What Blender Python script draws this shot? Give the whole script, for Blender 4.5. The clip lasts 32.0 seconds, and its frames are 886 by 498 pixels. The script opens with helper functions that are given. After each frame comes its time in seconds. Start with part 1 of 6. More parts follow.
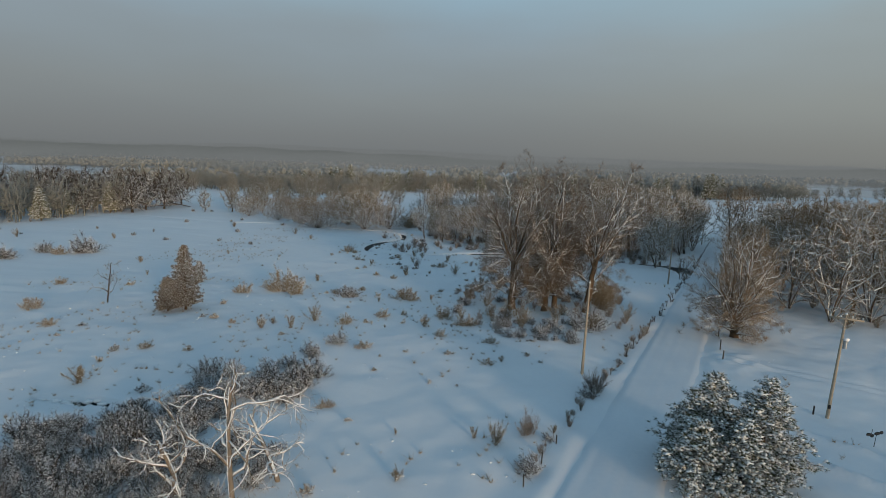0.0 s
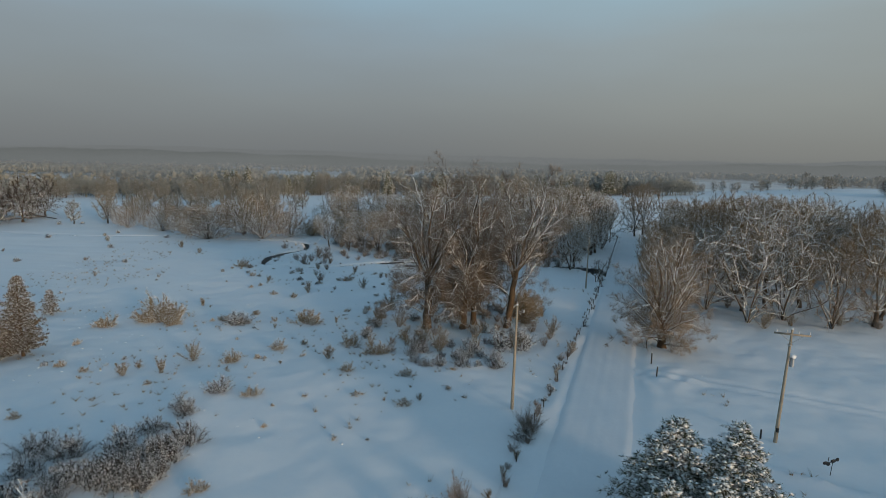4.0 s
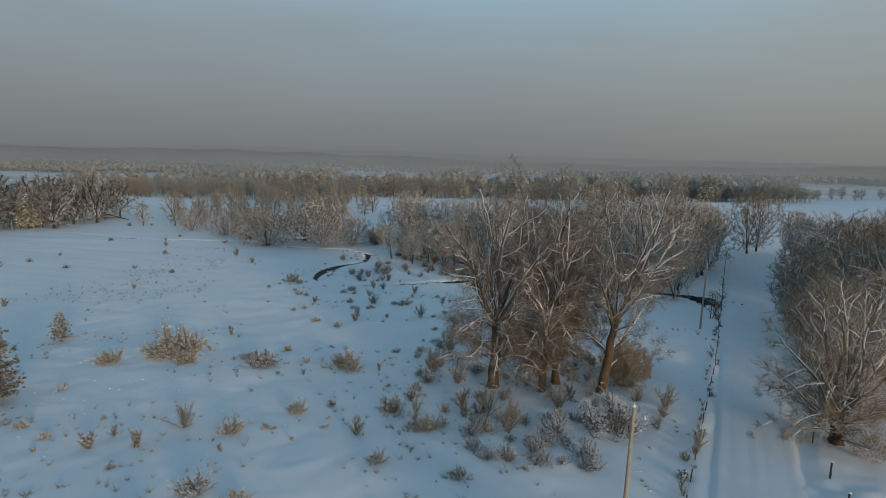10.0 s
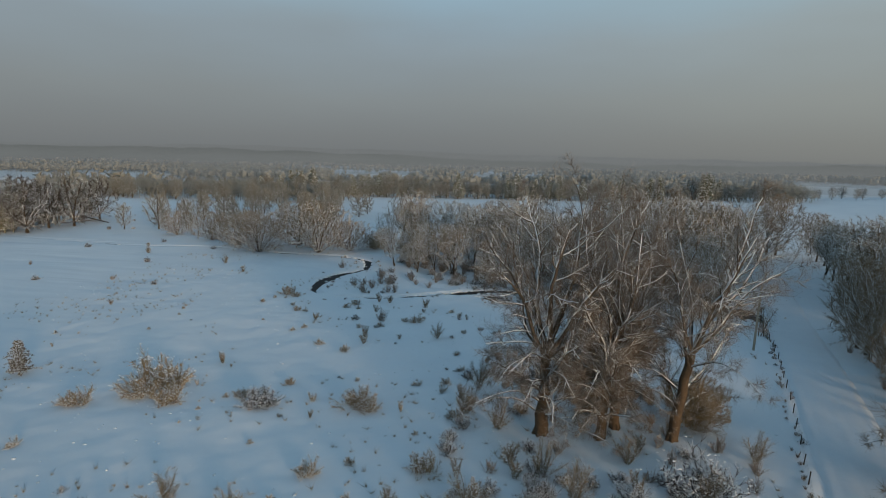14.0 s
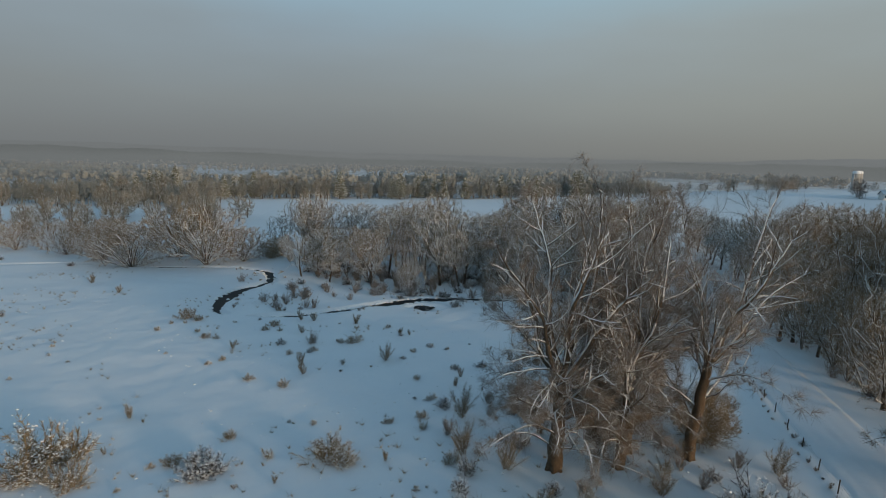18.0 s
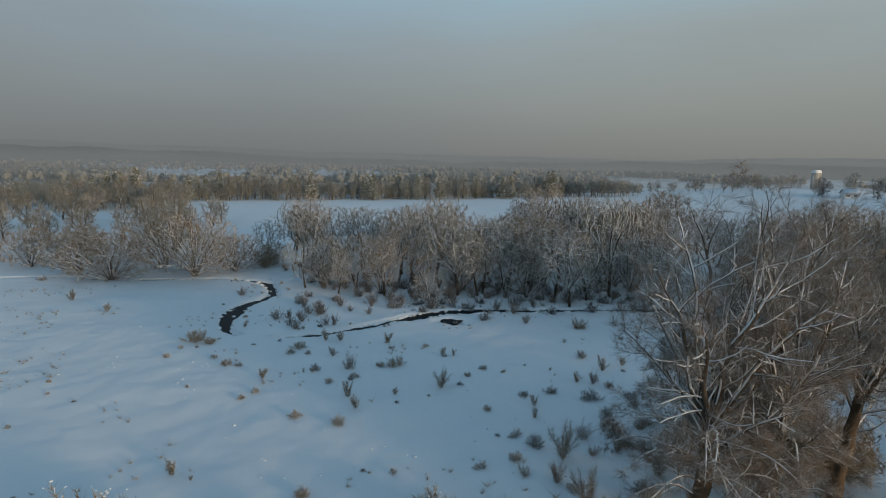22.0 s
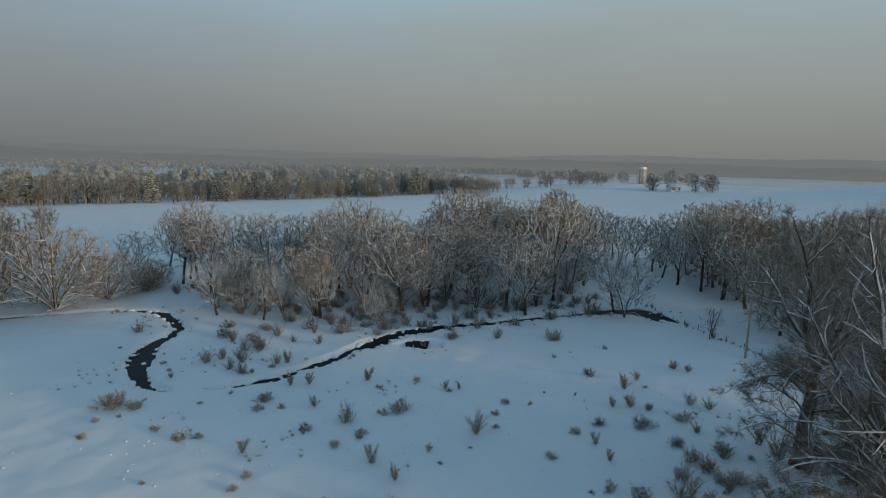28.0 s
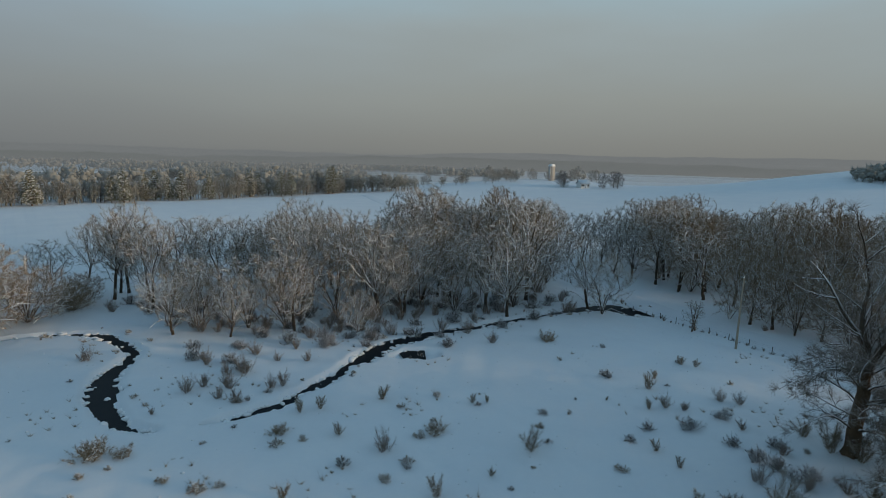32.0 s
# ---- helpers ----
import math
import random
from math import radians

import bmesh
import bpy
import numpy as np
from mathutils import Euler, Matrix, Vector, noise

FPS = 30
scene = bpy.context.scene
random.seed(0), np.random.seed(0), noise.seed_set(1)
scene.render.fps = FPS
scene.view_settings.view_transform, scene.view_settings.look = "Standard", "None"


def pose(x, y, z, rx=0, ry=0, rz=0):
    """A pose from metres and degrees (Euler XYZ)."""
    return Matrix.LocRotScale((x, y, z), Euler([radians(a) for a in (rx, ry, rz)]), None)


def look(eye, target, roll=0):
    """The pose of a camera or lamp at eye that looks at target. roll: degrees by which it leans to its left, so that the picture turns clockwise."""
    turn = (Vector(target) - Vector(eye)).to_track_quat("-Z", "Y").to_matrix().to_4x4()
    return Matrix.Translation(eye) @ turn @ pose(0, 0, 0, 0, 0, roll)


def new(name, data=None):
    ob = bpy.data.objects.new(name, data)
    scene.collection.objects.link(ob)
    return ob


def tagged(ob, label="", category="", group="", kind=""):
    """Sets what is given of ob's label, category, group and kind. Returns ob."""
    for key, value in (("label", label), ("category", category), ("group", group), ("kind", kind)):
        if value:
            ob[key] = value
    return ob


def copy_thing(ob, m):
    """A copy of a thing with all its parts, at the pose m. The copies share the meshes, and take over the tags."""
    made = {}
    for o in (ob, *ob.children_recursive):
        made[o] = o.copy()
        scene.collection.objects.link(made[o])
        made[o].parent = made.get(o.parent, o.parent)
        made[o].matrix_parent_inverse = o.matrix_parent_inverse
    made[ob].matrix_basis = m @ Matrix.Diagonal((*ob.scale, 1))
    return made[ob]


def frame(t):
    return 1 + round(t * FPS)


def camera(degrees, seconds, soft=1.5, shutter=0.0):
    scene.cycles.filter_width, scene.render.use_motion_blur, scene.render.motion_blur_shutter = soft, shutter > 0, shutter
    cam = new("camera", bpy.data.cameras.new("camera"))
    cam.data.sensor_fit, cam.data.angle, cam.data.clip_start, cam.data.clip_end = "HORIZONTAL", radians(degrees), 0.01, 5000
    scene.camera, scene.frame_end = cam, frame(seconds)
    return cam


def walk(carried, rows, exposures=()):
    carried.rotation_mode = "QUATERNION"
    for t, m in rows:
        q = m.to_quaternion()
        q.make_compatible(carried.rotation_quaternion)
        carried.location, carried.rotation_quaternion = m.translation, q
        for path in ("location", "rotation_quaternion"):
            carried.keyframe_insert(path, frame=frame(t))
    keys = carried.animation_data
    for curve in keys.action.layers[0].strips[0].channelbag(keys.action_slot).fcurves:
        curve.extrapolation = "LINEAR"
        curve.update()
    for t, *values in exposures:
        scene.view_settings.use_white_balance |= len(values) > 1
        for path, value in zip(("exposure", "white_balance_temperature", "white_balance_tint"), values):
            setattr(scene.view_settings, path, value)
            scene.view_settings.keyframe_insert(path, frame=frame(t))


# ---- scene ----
cam = camera(77.1, 32.0, 0.6)

PATH = [
    (0, (1.382, -11.494, 19.436), (1.042, -9.549, 19.12), 1.9),
    (0.5, (1.211, -10.639, 19.494), (0.898, -8.688, 19.181), 1.8),
    (1, (1.093, -9.684, 19.587), (0.821, -7.727, 19.275), 1.6),
    (1.5, (0.998, -8.695, 19.675), (0.773, -6.732, 19.363), 1.5),
    (2, (0.862, -7.655, 19.727), (0.69, -5.687, 19.415), 1.4),
    (2.5, (0.719, -6.621, 19.761), (0.612, -4.648, 19.45), 1.3),
    (3, (0.618, -5.53, 19.807), (0.572, -3.555, 19.497), 1.3),
    (3.5, (0.591, -4.404, 19.856), (0.565, -2.428, 19.547), 1.2),
    (5.5, (0.346, 0.407, 20.05), (0.335, 2.382, 19.74), 1.2),
    (6, (0.364, 1.662, 20.06), (0.351, 3.638, 19.752), 1.2),
    (6.5, (0.314, 3.028, 20.099), (0.288, 5.003, 19.79), 1.2),
    (7, (0.361, 4.391, 20.107), (0.261, 6.364, 19.797), 1.2),
    (7.5, (0.371, 5.807, 20.109), (0.18, 7.774, 19.796), 1.3),
    (8, (0.392, 7.314, 20.111), (0.153, 9.274, 19.798), 1.4),
    (8.5, (0.394, 8.764, 20.144), (0.138, 10.723, 19.831), 1.4),
    (9, (0.424, 10.257, 20.226), (0.155, 12.214, 19.914), 1.4),
    (9.5, (0.57, 11.749, 20.316), (0.286, 13.704, 20.003), 1.3),
    (10, (0.474, 12.986, 20.474), (0.182, 14.94, 20.161), 1.4),
    (10.5, (0.166, 14.217, 20.613), (-0.129, 16.17, 20.299), 1.4),
    (11, (-0.244, 15.374, 20.7), (-0.542, 17.327, 20.386), 1.4),
    (11.5, (-0.777, 16.554, 20.737), (-1.076, 18.506, 20.423), 1.4),
    (12, (-1.398, 17.575, 20.726), (-1.696, 19.527, 20.411), 1.4),
    (12.5, (-2.108, 18.57, 20.694), (-2.407, 20.522, 20.379), 1.5),
    (13, (-2.911, 19.585, 20.632), (-3.215, 21.537, 20.316), 1.5),
    (13.5, (-3.741, 20.475, 20.59), (-4.036, 22.427, 20.273), 1.5),
    (14, (-4.624, 21.296, 20.581), (-4.874, 23.255, 20.264), 1.4),
    (14.5, (-5.661, 22.004, 20.59), (-5.853, 23.97, 20.275), 1.4),
    (16.5, (-10.245, 25.253, 20.566), (-10.177, 27.227, 20.253), 1.4),
    (17, (-11.375, 26.106, 20.568), (-11.242, 28.077, 20.256), 1.4),
    (17.5, (-12.502, 27.028, 20.527), (-12.32, 28.995, 20.215), 1.3),
    (18, (-13.667, 28.049, 20.483), (-13.451, 30.013, 20.171), 1.3),
    (18.5, (-14.771, 29.151, 20.43), (-14.535, 31.112, 20.118), 1.3),
    (19, (-15.861, 30.151, 20.394), (-15.613, 32.111, 20.083), 1.3),
    (19.5, (-16.994, 31.081, 20.411), (-16.735, 33.039, 20.099), 1.3),
    (20, (-18.19, 31.972, 20.447), (-17.923, 33.929, 20.135), 1.3),
    (20.5, (-19.272, 32.799, 20.513), (-19.0, 34.756, 20.201), 1.3),
    (21, (-20.48, 33.659, 20.62), (-20.202, 35.615, 20.308), 1.3),
    (21.5, (-21.7, 34.462, 20.742), (-21.39, 36.413, 20.43), 1.4),
    (22, (-22.891, 35.338, 20.846), (-22.523, 37.279, 20.533), 1.3),
    (22.5, (-24.098, 36.33, 20.973), (-23.644, 38.253, 20.661), 1.3),
    (23, (-25.308, 37.314, 21.102), (-24.768, 39.215, 20.79), 1.3),
    (23.5, (-26.523, 38.205, 21.201), (-25.91, 40.083, 20.888), 1.3),
    (24, (-27.633, 39.215, 21.239), (-26.966, 41.075, 20.926), 1.3),
    (24.5, (-28.705, 40.454, 21.239), (-27.991, 42.296, 20.925), 1.4),
    (25, (-29.761, 41.715, 21.214), (-28.999, 43.537, 20.901), 1.4),
    (25.5, (-30.696, 42.943, 21.186), (-29.892, 44.747, 20.872), 1.4),
    (27.5, (-34.468, 48.025, 21.069), (-33.573, 49.786, 20.756), 1.4),
    (28, (-35.422, 49.286, 21.057), (-34.512, 51.04, 20.744), 1.4),
    (28.5, (-36.315, 50.473, 21.042), (-35.388, 52.218, 20.729), 1.4),
    (29, (-37.212, 51.628, 21.042), (-36.247, 53.352, 20.729), 1.4),
    (29.5, (-38.123, 52.729, 21.037), (-37.113, 54.427, 20.724), 1.4),
    (30, (-39.109, 53.899, 21.013), (-38.05, 55.567, 20.7), 1.4),
    (30.5, (-40.081, 55.1, 20.966), (-38.978, 56.738, 20.653), 1.4),
    (31, (-41.041, 56.299, 20.913), (-39.901, 57.912, 20.6), 1.4),
    (31.5, (-41.95, 57.491, 20.855), (-40.771, 59.076, 20.542), 1.4),
    (32, (-42.817, 58.649, 20.795), (-41.608, 60.211, 20.482), 1.4),
]
walk(cam, [(t, look(eye, target, roll)) for t, eye, target, roll in PATH])

# ---- light and sky ----
SUN_TO = Vector((0.64, -0.77, 0.125)).normalized()      # towards the low winter sun
sun_data = bpy.data.lights.new("sun", "SUN")
sun_data.energy, sun_data.angle, sun_data.color = 2.2, radians(9), (1.0, 0.74, 0.47)
sun_ob = new("sun", sun_data)
sun_ob.matrix_basis = Matrix.Translation((60, -40, 60)) @ SUN_TO.to_track_quat("Z", "Y").to_matrix().to_4x4()

world = bpy.data.worlds.new("winter_sky")
scene.world = world
world.use_nodes = True
wn, wl = world.node_tree.nodes, world.node_tree.links
wn.clear()
w_out = wn.new("ShaderNodeOutputWorld")
w_bg = wn.new("ShaderNodeBackground")
w_sky = wn.new("ShaderNodeTexSky")
w_sky.sky_type, w_sky.sun_disc = "NISHITA", False
w_sky.sun_elevation, w_sky.sun_rotation = radians(6.5), math.atan2(SUN_TO.x, SUN_TO.y)
w_sky.air_density, w_sky.dust_density, w_sky.ozone_density = 1.0, 0.8, 1.2
w_co = wn.new("ShaderNodeTexCoord")
w_sep = wn.new("ShaderNodeSeparateXYZ")
wl.new(w_co.outputs["Generated"], w_sep.inputs[0])
# fog bank: grey low down, clearing to blue higher up
w_ramp = wn.new("ShaderNodeValToRGB")
w_ramp.color_ramp.elements[0].position, w_ramp.color_ramp.elements[0].color = 0.0, (0.165, 0.178, 0.183, 1)
w_ramp.color_ramp.elements[1].position, w_ramp.color_ramp.elements[1].color = 0.30, (0.265, 0.385, 0.48, 1)
for pos, col in ((0.035, (0.188, 0.203, 0.207)), (0.10, (0.228, 0.256, 0.265)), (0.20, (0.258, 0.318, 0.358))):
    el = w_ramp.color_ramp.elements.new(pos)
    el.color = (*col, 1)
w_cloud = wn.new("ShaderNodeTexNoise")
w_cloud.inputs["Scale"].default_value, w_cloud.inputs["Detail"].default_value = 2.2, 4
w_map = wn.new("ShaderNodeMapping")
w_map.inputs["Scale"].default_value = (1, 1, 3.5)
wl.new(w_co.outputs["Generated"], w_map.inputs[0])
wl.new(w_map.outputs[0], w_cloud.inputs["Vector"])
w_shift = wn.new("ShaderNodeMath")
w_shift.operation = "MULTIPLY_ADD"
w_shift.inputs[1].default_value, w_shift.inputs[2].default_value = 0.16, -0.08
wl.new(w_cloud.outputs["Fac"], w_shift.inputs[0])
w_lift = wn.new("ShaderNodeMath")
w_lift.operation = "ADD"
wl.new(w_sep.outputs["Z"], w_lift.inputs[0])
wl.new(w_shift.outputs[0], w_lift.inputs[1])
w_mixz = wn.new("ShaderNodeMix")          # the cloud unevenness grows with height
w_mixz.data_type = "FLOAT"
w_fade = wn.new("ShaderNodeMapRange")
w_fade.inputs["From Min"].default_value, w_fade.inputs["From Max"].default_value = 0.03, 0.22
wl.new(w_sep.outputs["Z"], w_fade.inputs["Value"])
wl.new(w_fade.outputs[0], w_mixz.inputs[0])
wl.new(w_sep.outputs["Z"], w_mixz.inputs[2])
wl.new(w_lift.outputs[0], w_mixz.inputs[3])
wl.new(w_mixz.outputs[0], w_ramp.inputs[0])
# the fog is warmer on the sunny side
w_dot = wn.new("ShaderNodeVectorMath")
w_dot.operation = "DOT_PRODUCT"
w_dot.inputs[1].default_value = (0.90, 0.42, 0.1)
wl.new(w_co.outputs["Generated"], w_dot.inputs[0])
w_warm = wn.new("ShaderNodeMapRange")
w_warm.interpolation_type = "SMOOTHSTEP"
w_warm.inputs["From Min"].default_value, w_warm.inputs["From Max"].default_value = 0.25, 1.0
wl.new(w_dot.outputs["Value"], w_warm.inputs["Value"])
w_tint = wn.new("ShaderNodeMix")
w_tint.data_type = "RGBA"
w_tint.blend_type = "MULTIPLY"
w_tint.inputs[7].default_value = (1.20, 1.15, 1.06, 1)
wl.new(w_warm.outputs[0], w_tint.inputs[0])
wl.new(w_ramp.outputs[0], w_tint.inputs[6])
w_gain = wn.new("ShaderNodeVectorMath")
w_gain.operation = "MULTIPLY"
w_gain.inputs[1].default_value = (0.243, 0.277, 0.271)      # thin high haze takes some red out
wl.new(w_sky.outputs[0], w_gain.inputs[0])
w_mix = wn.new("ShaderNodeMix")
w_mix.data_type = "RGBA"
w_high = wn.new("ShaderNodeMapRange")
w_high.interpolation_type = "SMOOTHSTEP"
w_high.inputs["From Min"].default_value, w_high.inputs["From Max"].default_value = 0.20, 0.55
wl.new(w_sep.outputs["Z"], w_high.inputs["Value"])
wl.new(w_high.outputs[0], w_mix.inputs[0])
wl.new(w_tint.outputs[2], w_mix.inputs[6])
wl.new(w_gain.outputs[0], w_mix.inputs[7])
wl.new(w_mix.outputs[2], w_bg.inputs["Color"])
w_bg.inputs["Strength"].default_value = 1.0
wl.new(w_bg.outputs[0], w_out.inputs[0])


# ---- materials ----
def material(name, base, second, rough=0.8, scale=6.0, fine=40.0, bump=0.3, metal=0.0, snow=0.0, snow_from=0.35, spec=0.3, wobble=0.35, side=0.0):
    """A surface of two colours at two scales with relief; snow > 0 lays snow on what faces up."""
    m = bpy.data.materials.new(name)
    m.use_nodes = True
    n, k = m.node_tree.nodes, m.node_tree.links
    b = n["Principled BSDF"]
    co = n.new("ShaderNodeTexCoord")
    big, small = n.new("ShaderNodeTexNoise"), n.new("ShaderNodeTexNoise")
    for tex, s in ((big, scale), (small, fine)):
        tex.inputs["Scale"].default_value, tex.inputs["Detail"].default_value = s, 3
        k.new(co.outputs["Object"], tex.inputs["Vector"])
    add = n.new("ShaderNodeMath")
    add.operation = "MULTIPLY_ADD"
    add.inputs[1].default_value = 0.45
    k.new(small.outputs["Fac"], add.inputs[0])
    half = n.new("ShaderNodeMath")
    half.operation = "MULTIPLY_ADD"
    half.inputs[1].default_value, half.inputs[2].default_value = 1.1, -0.28
    k.new(big.outputs["Fac"], half.inputs[0])
    k.new(half.outputs[0], add.inputs[2])
    mix = n.new("ShaderNodeMix")
    mix.data_type = "RGBA"
    mix.inputs[6].default_value, mix.inputs[7].default_value = (*base, 1), (*second, 1)
    k.new(add.outputs[0], mix.inputs[0])
    colour = mix.outputs[2]
    if snow:
        geo = n.new("ShaderNodeNewGeometry")
        sep = n.new("ShaderNodeVectorMath")      # snow lies on top and on the weather side
        sep.operation = "DOT_PRODUCT"
        sep.inputs[1].default_value = (-0.36 * side, -0.36 * side, 1 - 0.14 * side)
        k.new(geo.outputs["Normal"], sep.inputs[0])
        patch = n.new("ShaderNodeTexNoise")
        patch.inputs["Scale"].default_value, patch.inputs["Detail"].default_value = 1.7, 4
        k.new(geo.outputs["Position"], patch.inputs["Vector"])
        lift = n.new("ShaderNodeMath")
        lift.operation = "MULTIPLY_ADD"
        lift.inputs[1].default_value, lift.inputs[2].default_value = wobble * 2, -wobble
        k.new(patch.outputs["Fac"], lift.inputs[0])
        tot = n.new("ShaderNodeMath")
        tot.operation = "ADD"
        k.new(sep.outputs["Value"], tot.inputs[0])
        k.new(lift.outputs[0], tot.inputs[1])
        cover = n.new("ShaderNodeMapRange")
        cover.inputs["From Min"].default_value, cover.inputs["From Max"].default_value = snow_from, snow_from + 0.25
        cover.inputs["To Max"].default_value = snow
        k.new(tot.outputs[0], cover.inputs["Value"])
        over = n.new("ShaderNodeMix")
        over.data_type = "RGBA"
        over.inputs[7].default_value = (0.80, 0.81, 0.83, 1)
        k.new(cover.outputs[0], over.inputs[0])
        k.new(colour, over.inputs[6])
        colour = over.outputs[2]
    k.new(colour, b.inputs["Base Color"])
    if bump:
        bp = n.new("ShaderNodeBump")
        bp.inputs["Strength"].default_value, bp.inputs["Distance"].default_value = bump, 0.03
        k.new(add.outputs[0], bp.inputs["Height"])
        k.new(bp.outputs[0], b.inputs["Normal"])
    b.inputs["Roughness"].default_value, b.inputs["Metallic"].default_value = rough, metal
    b.inputs["Specular IOR Level"].default_value = spec
    return m


M_SNOW = material("field_snow", (0.71, 0.74, 0.78), (0.81, 0.82, 0.83), 0.75, 0.12, 2.2, 0.5, spec=0.25)
M_ROAD = material("packed_snow", (0.66, 0.69, 0.73), (0.78, 0.79, 0.81), 0.65, 0.25, 3.0, 0.5)
M_CAP = material("snow_cap", (0.80, 0.81, 0.83), (0.88, 0.88, 0.88), 0.7, 3.0, 20.0, 0.4)
M_WATER = material("dark_water", (0.010, 0.014, 0.018), (0.018, 0.022, 0.026), 0.3, 0.6, 5.0, 0.06, spec=0.02)
M_BARK = material("brown_bark", (0.046, 0.032, 0.022), (0.165, 0.108, 0.062), 0.9, 3.0, 26.0, 0.8, snow=0.9, snow_from=0.45)
M_LIMB = material("snowy_limb", (0.065, 0.045, 0.030), (0.17, 0.118, 0.076), 0.9, 3.0, 26.0, 0.5, snow=0.9, snow_from=0.45, side=0.8)
M_BARK_DARK = material("dark_bark", (0.034, 0.026, 0.020), (0.105, 0.078, 0.054), 0.9, 3.0, 26.0, 0.8, snow=0.9, snow_from=0.55)
M_LIMB_DARK = material("dark_limb", (0.048, 0.036, 0.026), (0.125, 0.093, 0.064), 0.9, 3.0, 26.0, 0.3, snow=0.9, snow_from=0.45, side=0.8)
M_TWIG = material("brown_twig", (0.150, 0.098, 0.050), (0.330, 0.232, 0.125), 0.9, 0.7, 9.0, 0.0, snow=0.35, snow_from=0.50, side=0.6)
M_TWIG_RED = material("reddish_twig", (0.086, 0.062, 0.040), (0.205, 0.150, 0.097), 0.9, 0.7, 9.0, 0.0, snow=0.36, snow_from=0.46, side=0.8)
M_TWIG_GREY = material("frosted_twig", (0.130, 0.100, 0.060), (0.29, 0.226, 0.140), 0.9, 0.5, 9.0, 0.0, snow=0.35, snow_from=0.40, side=0.7)
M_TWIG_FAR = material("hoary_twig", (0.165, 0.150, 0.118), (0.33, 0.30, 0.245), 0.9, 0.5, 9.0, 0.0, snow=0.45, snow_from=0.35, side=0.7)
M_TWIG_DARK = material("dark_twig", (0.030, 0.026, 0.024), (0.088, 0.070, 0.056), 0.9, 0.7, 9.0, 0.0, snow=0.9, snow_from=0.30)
M_WISP = material("pale_red_twig", (0.16, 0.125, 0.10), (0.31, 0.25, 0.205), 0.9, 0.7, 9.0, 0.0, snow=0.5, snow_from=0.4)
M_DEAD = material("bleached_wood", (0.13, 0.10, 0.075), (0.30, 0.24, 0.18), 0.85, 3.0, 20.0, 0.6, snow=0.95, snow_from=0.22, side=0.4)
M_OCHRE = material("dry_ochre_stalk", (0.17, 0.122, 0.068), (0.36, 0.275, 0.165), 0.85, 1.2, 12.0, 0.0, snow=0.8, snow_from=0.50)
M_NEEDLE = material("pine_needle", (0.032, 0.048, 0.024), (0.135, 0.135, 0.058), 0.8, 1.0, 12.0, 0.0, snow=0.9, snow_from=0.42)
M_LARCH = material("larch_needle", (0.060, 0.044, 0.026), (0.19, 0.14, 0.080), 0.85, 1.0, 12.0, 0.0, snow=0.7, snow_from=0.48)
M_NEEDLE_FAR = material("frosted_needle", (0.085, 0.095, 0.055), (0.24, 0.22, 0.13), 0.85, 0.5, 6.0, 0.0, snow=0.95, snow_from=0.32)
M_POLE = material("weathered_pole", (0.25, 0.205, 0.155), (0.44, 0.38, 0.30), 0.85, 2.0, 18.0, 0.5)
M_STEEL = material("galvanised_steel", (0.36, 0.37, 0.38), (0.50, 0.51, 0.52), 0.45, 4.0, 30.0, 0.1, metal=0.8)
M_POST = material("dark_post", (0.035, 0.030, 0.027), (0.09, 0.075, 0.06), 0.9, 4.0, 30.0, 0.5, snow=0.9, snow_from=0.6)
M_CERAMIC = material("insulator", (0.55, 0.56, 0.57), (0.68, 0.69, 0.70), 0.3, 4.0, 30.0, 0.0)
M_BLACK = material("black_metal", (0.012, 0.012, 0.014), (0.035, 0.034, 0.034), 0.5, 4.0, 30.0, 0.1)
# far woods: base colours paled and flattened to stand in for haze
M_FOREST = material("hazed_forest", (0.205, 0.204, 0.180), (0.315, 0.305, 0.265), 0.95, 0.05, 0.9, 0.0, snow=0.16, snow_from=0.5)
M_MIST = material("mist_tinted_forest", (0.26, 0.258, 0.242), (0.32, 0.315, 0.295), 0.95, 0.02, 0.3, 0.0, snow=0.1, snow_from=0.5)
M_BARN = material("red_barn_board", (0.30, 0.035, 0.028), (0.42, 0.06, 0.045), 0.8, 0.8, 8.0, 0.2)
M_WHITE = material("white_board", (0.62, 0.62, 0.60), (0.78, 0.78, 0.76), 0.7, 0.8, 8.0, 0.2)
M_CONC = material("silo_concrete", (0.34, 0.31, 0.27), (0.48, 0.45, 0.40), 0.85, 0.8, 6.0, 0.3)
M_ROOF = material("snowy_roof", (0.20, 0.20, 0.21), (0.30, 0.30, 0.31), 0.7, 0.8, 8.0, 0.2, snow=0.95, snow_from=0.1)
M_GLASS = material("window_glass", (0.02, 0.025, 0.03), (0.04, 0.045, 0.05), 0.1, 1.0, 8.0, 0.0, spec=0.5)


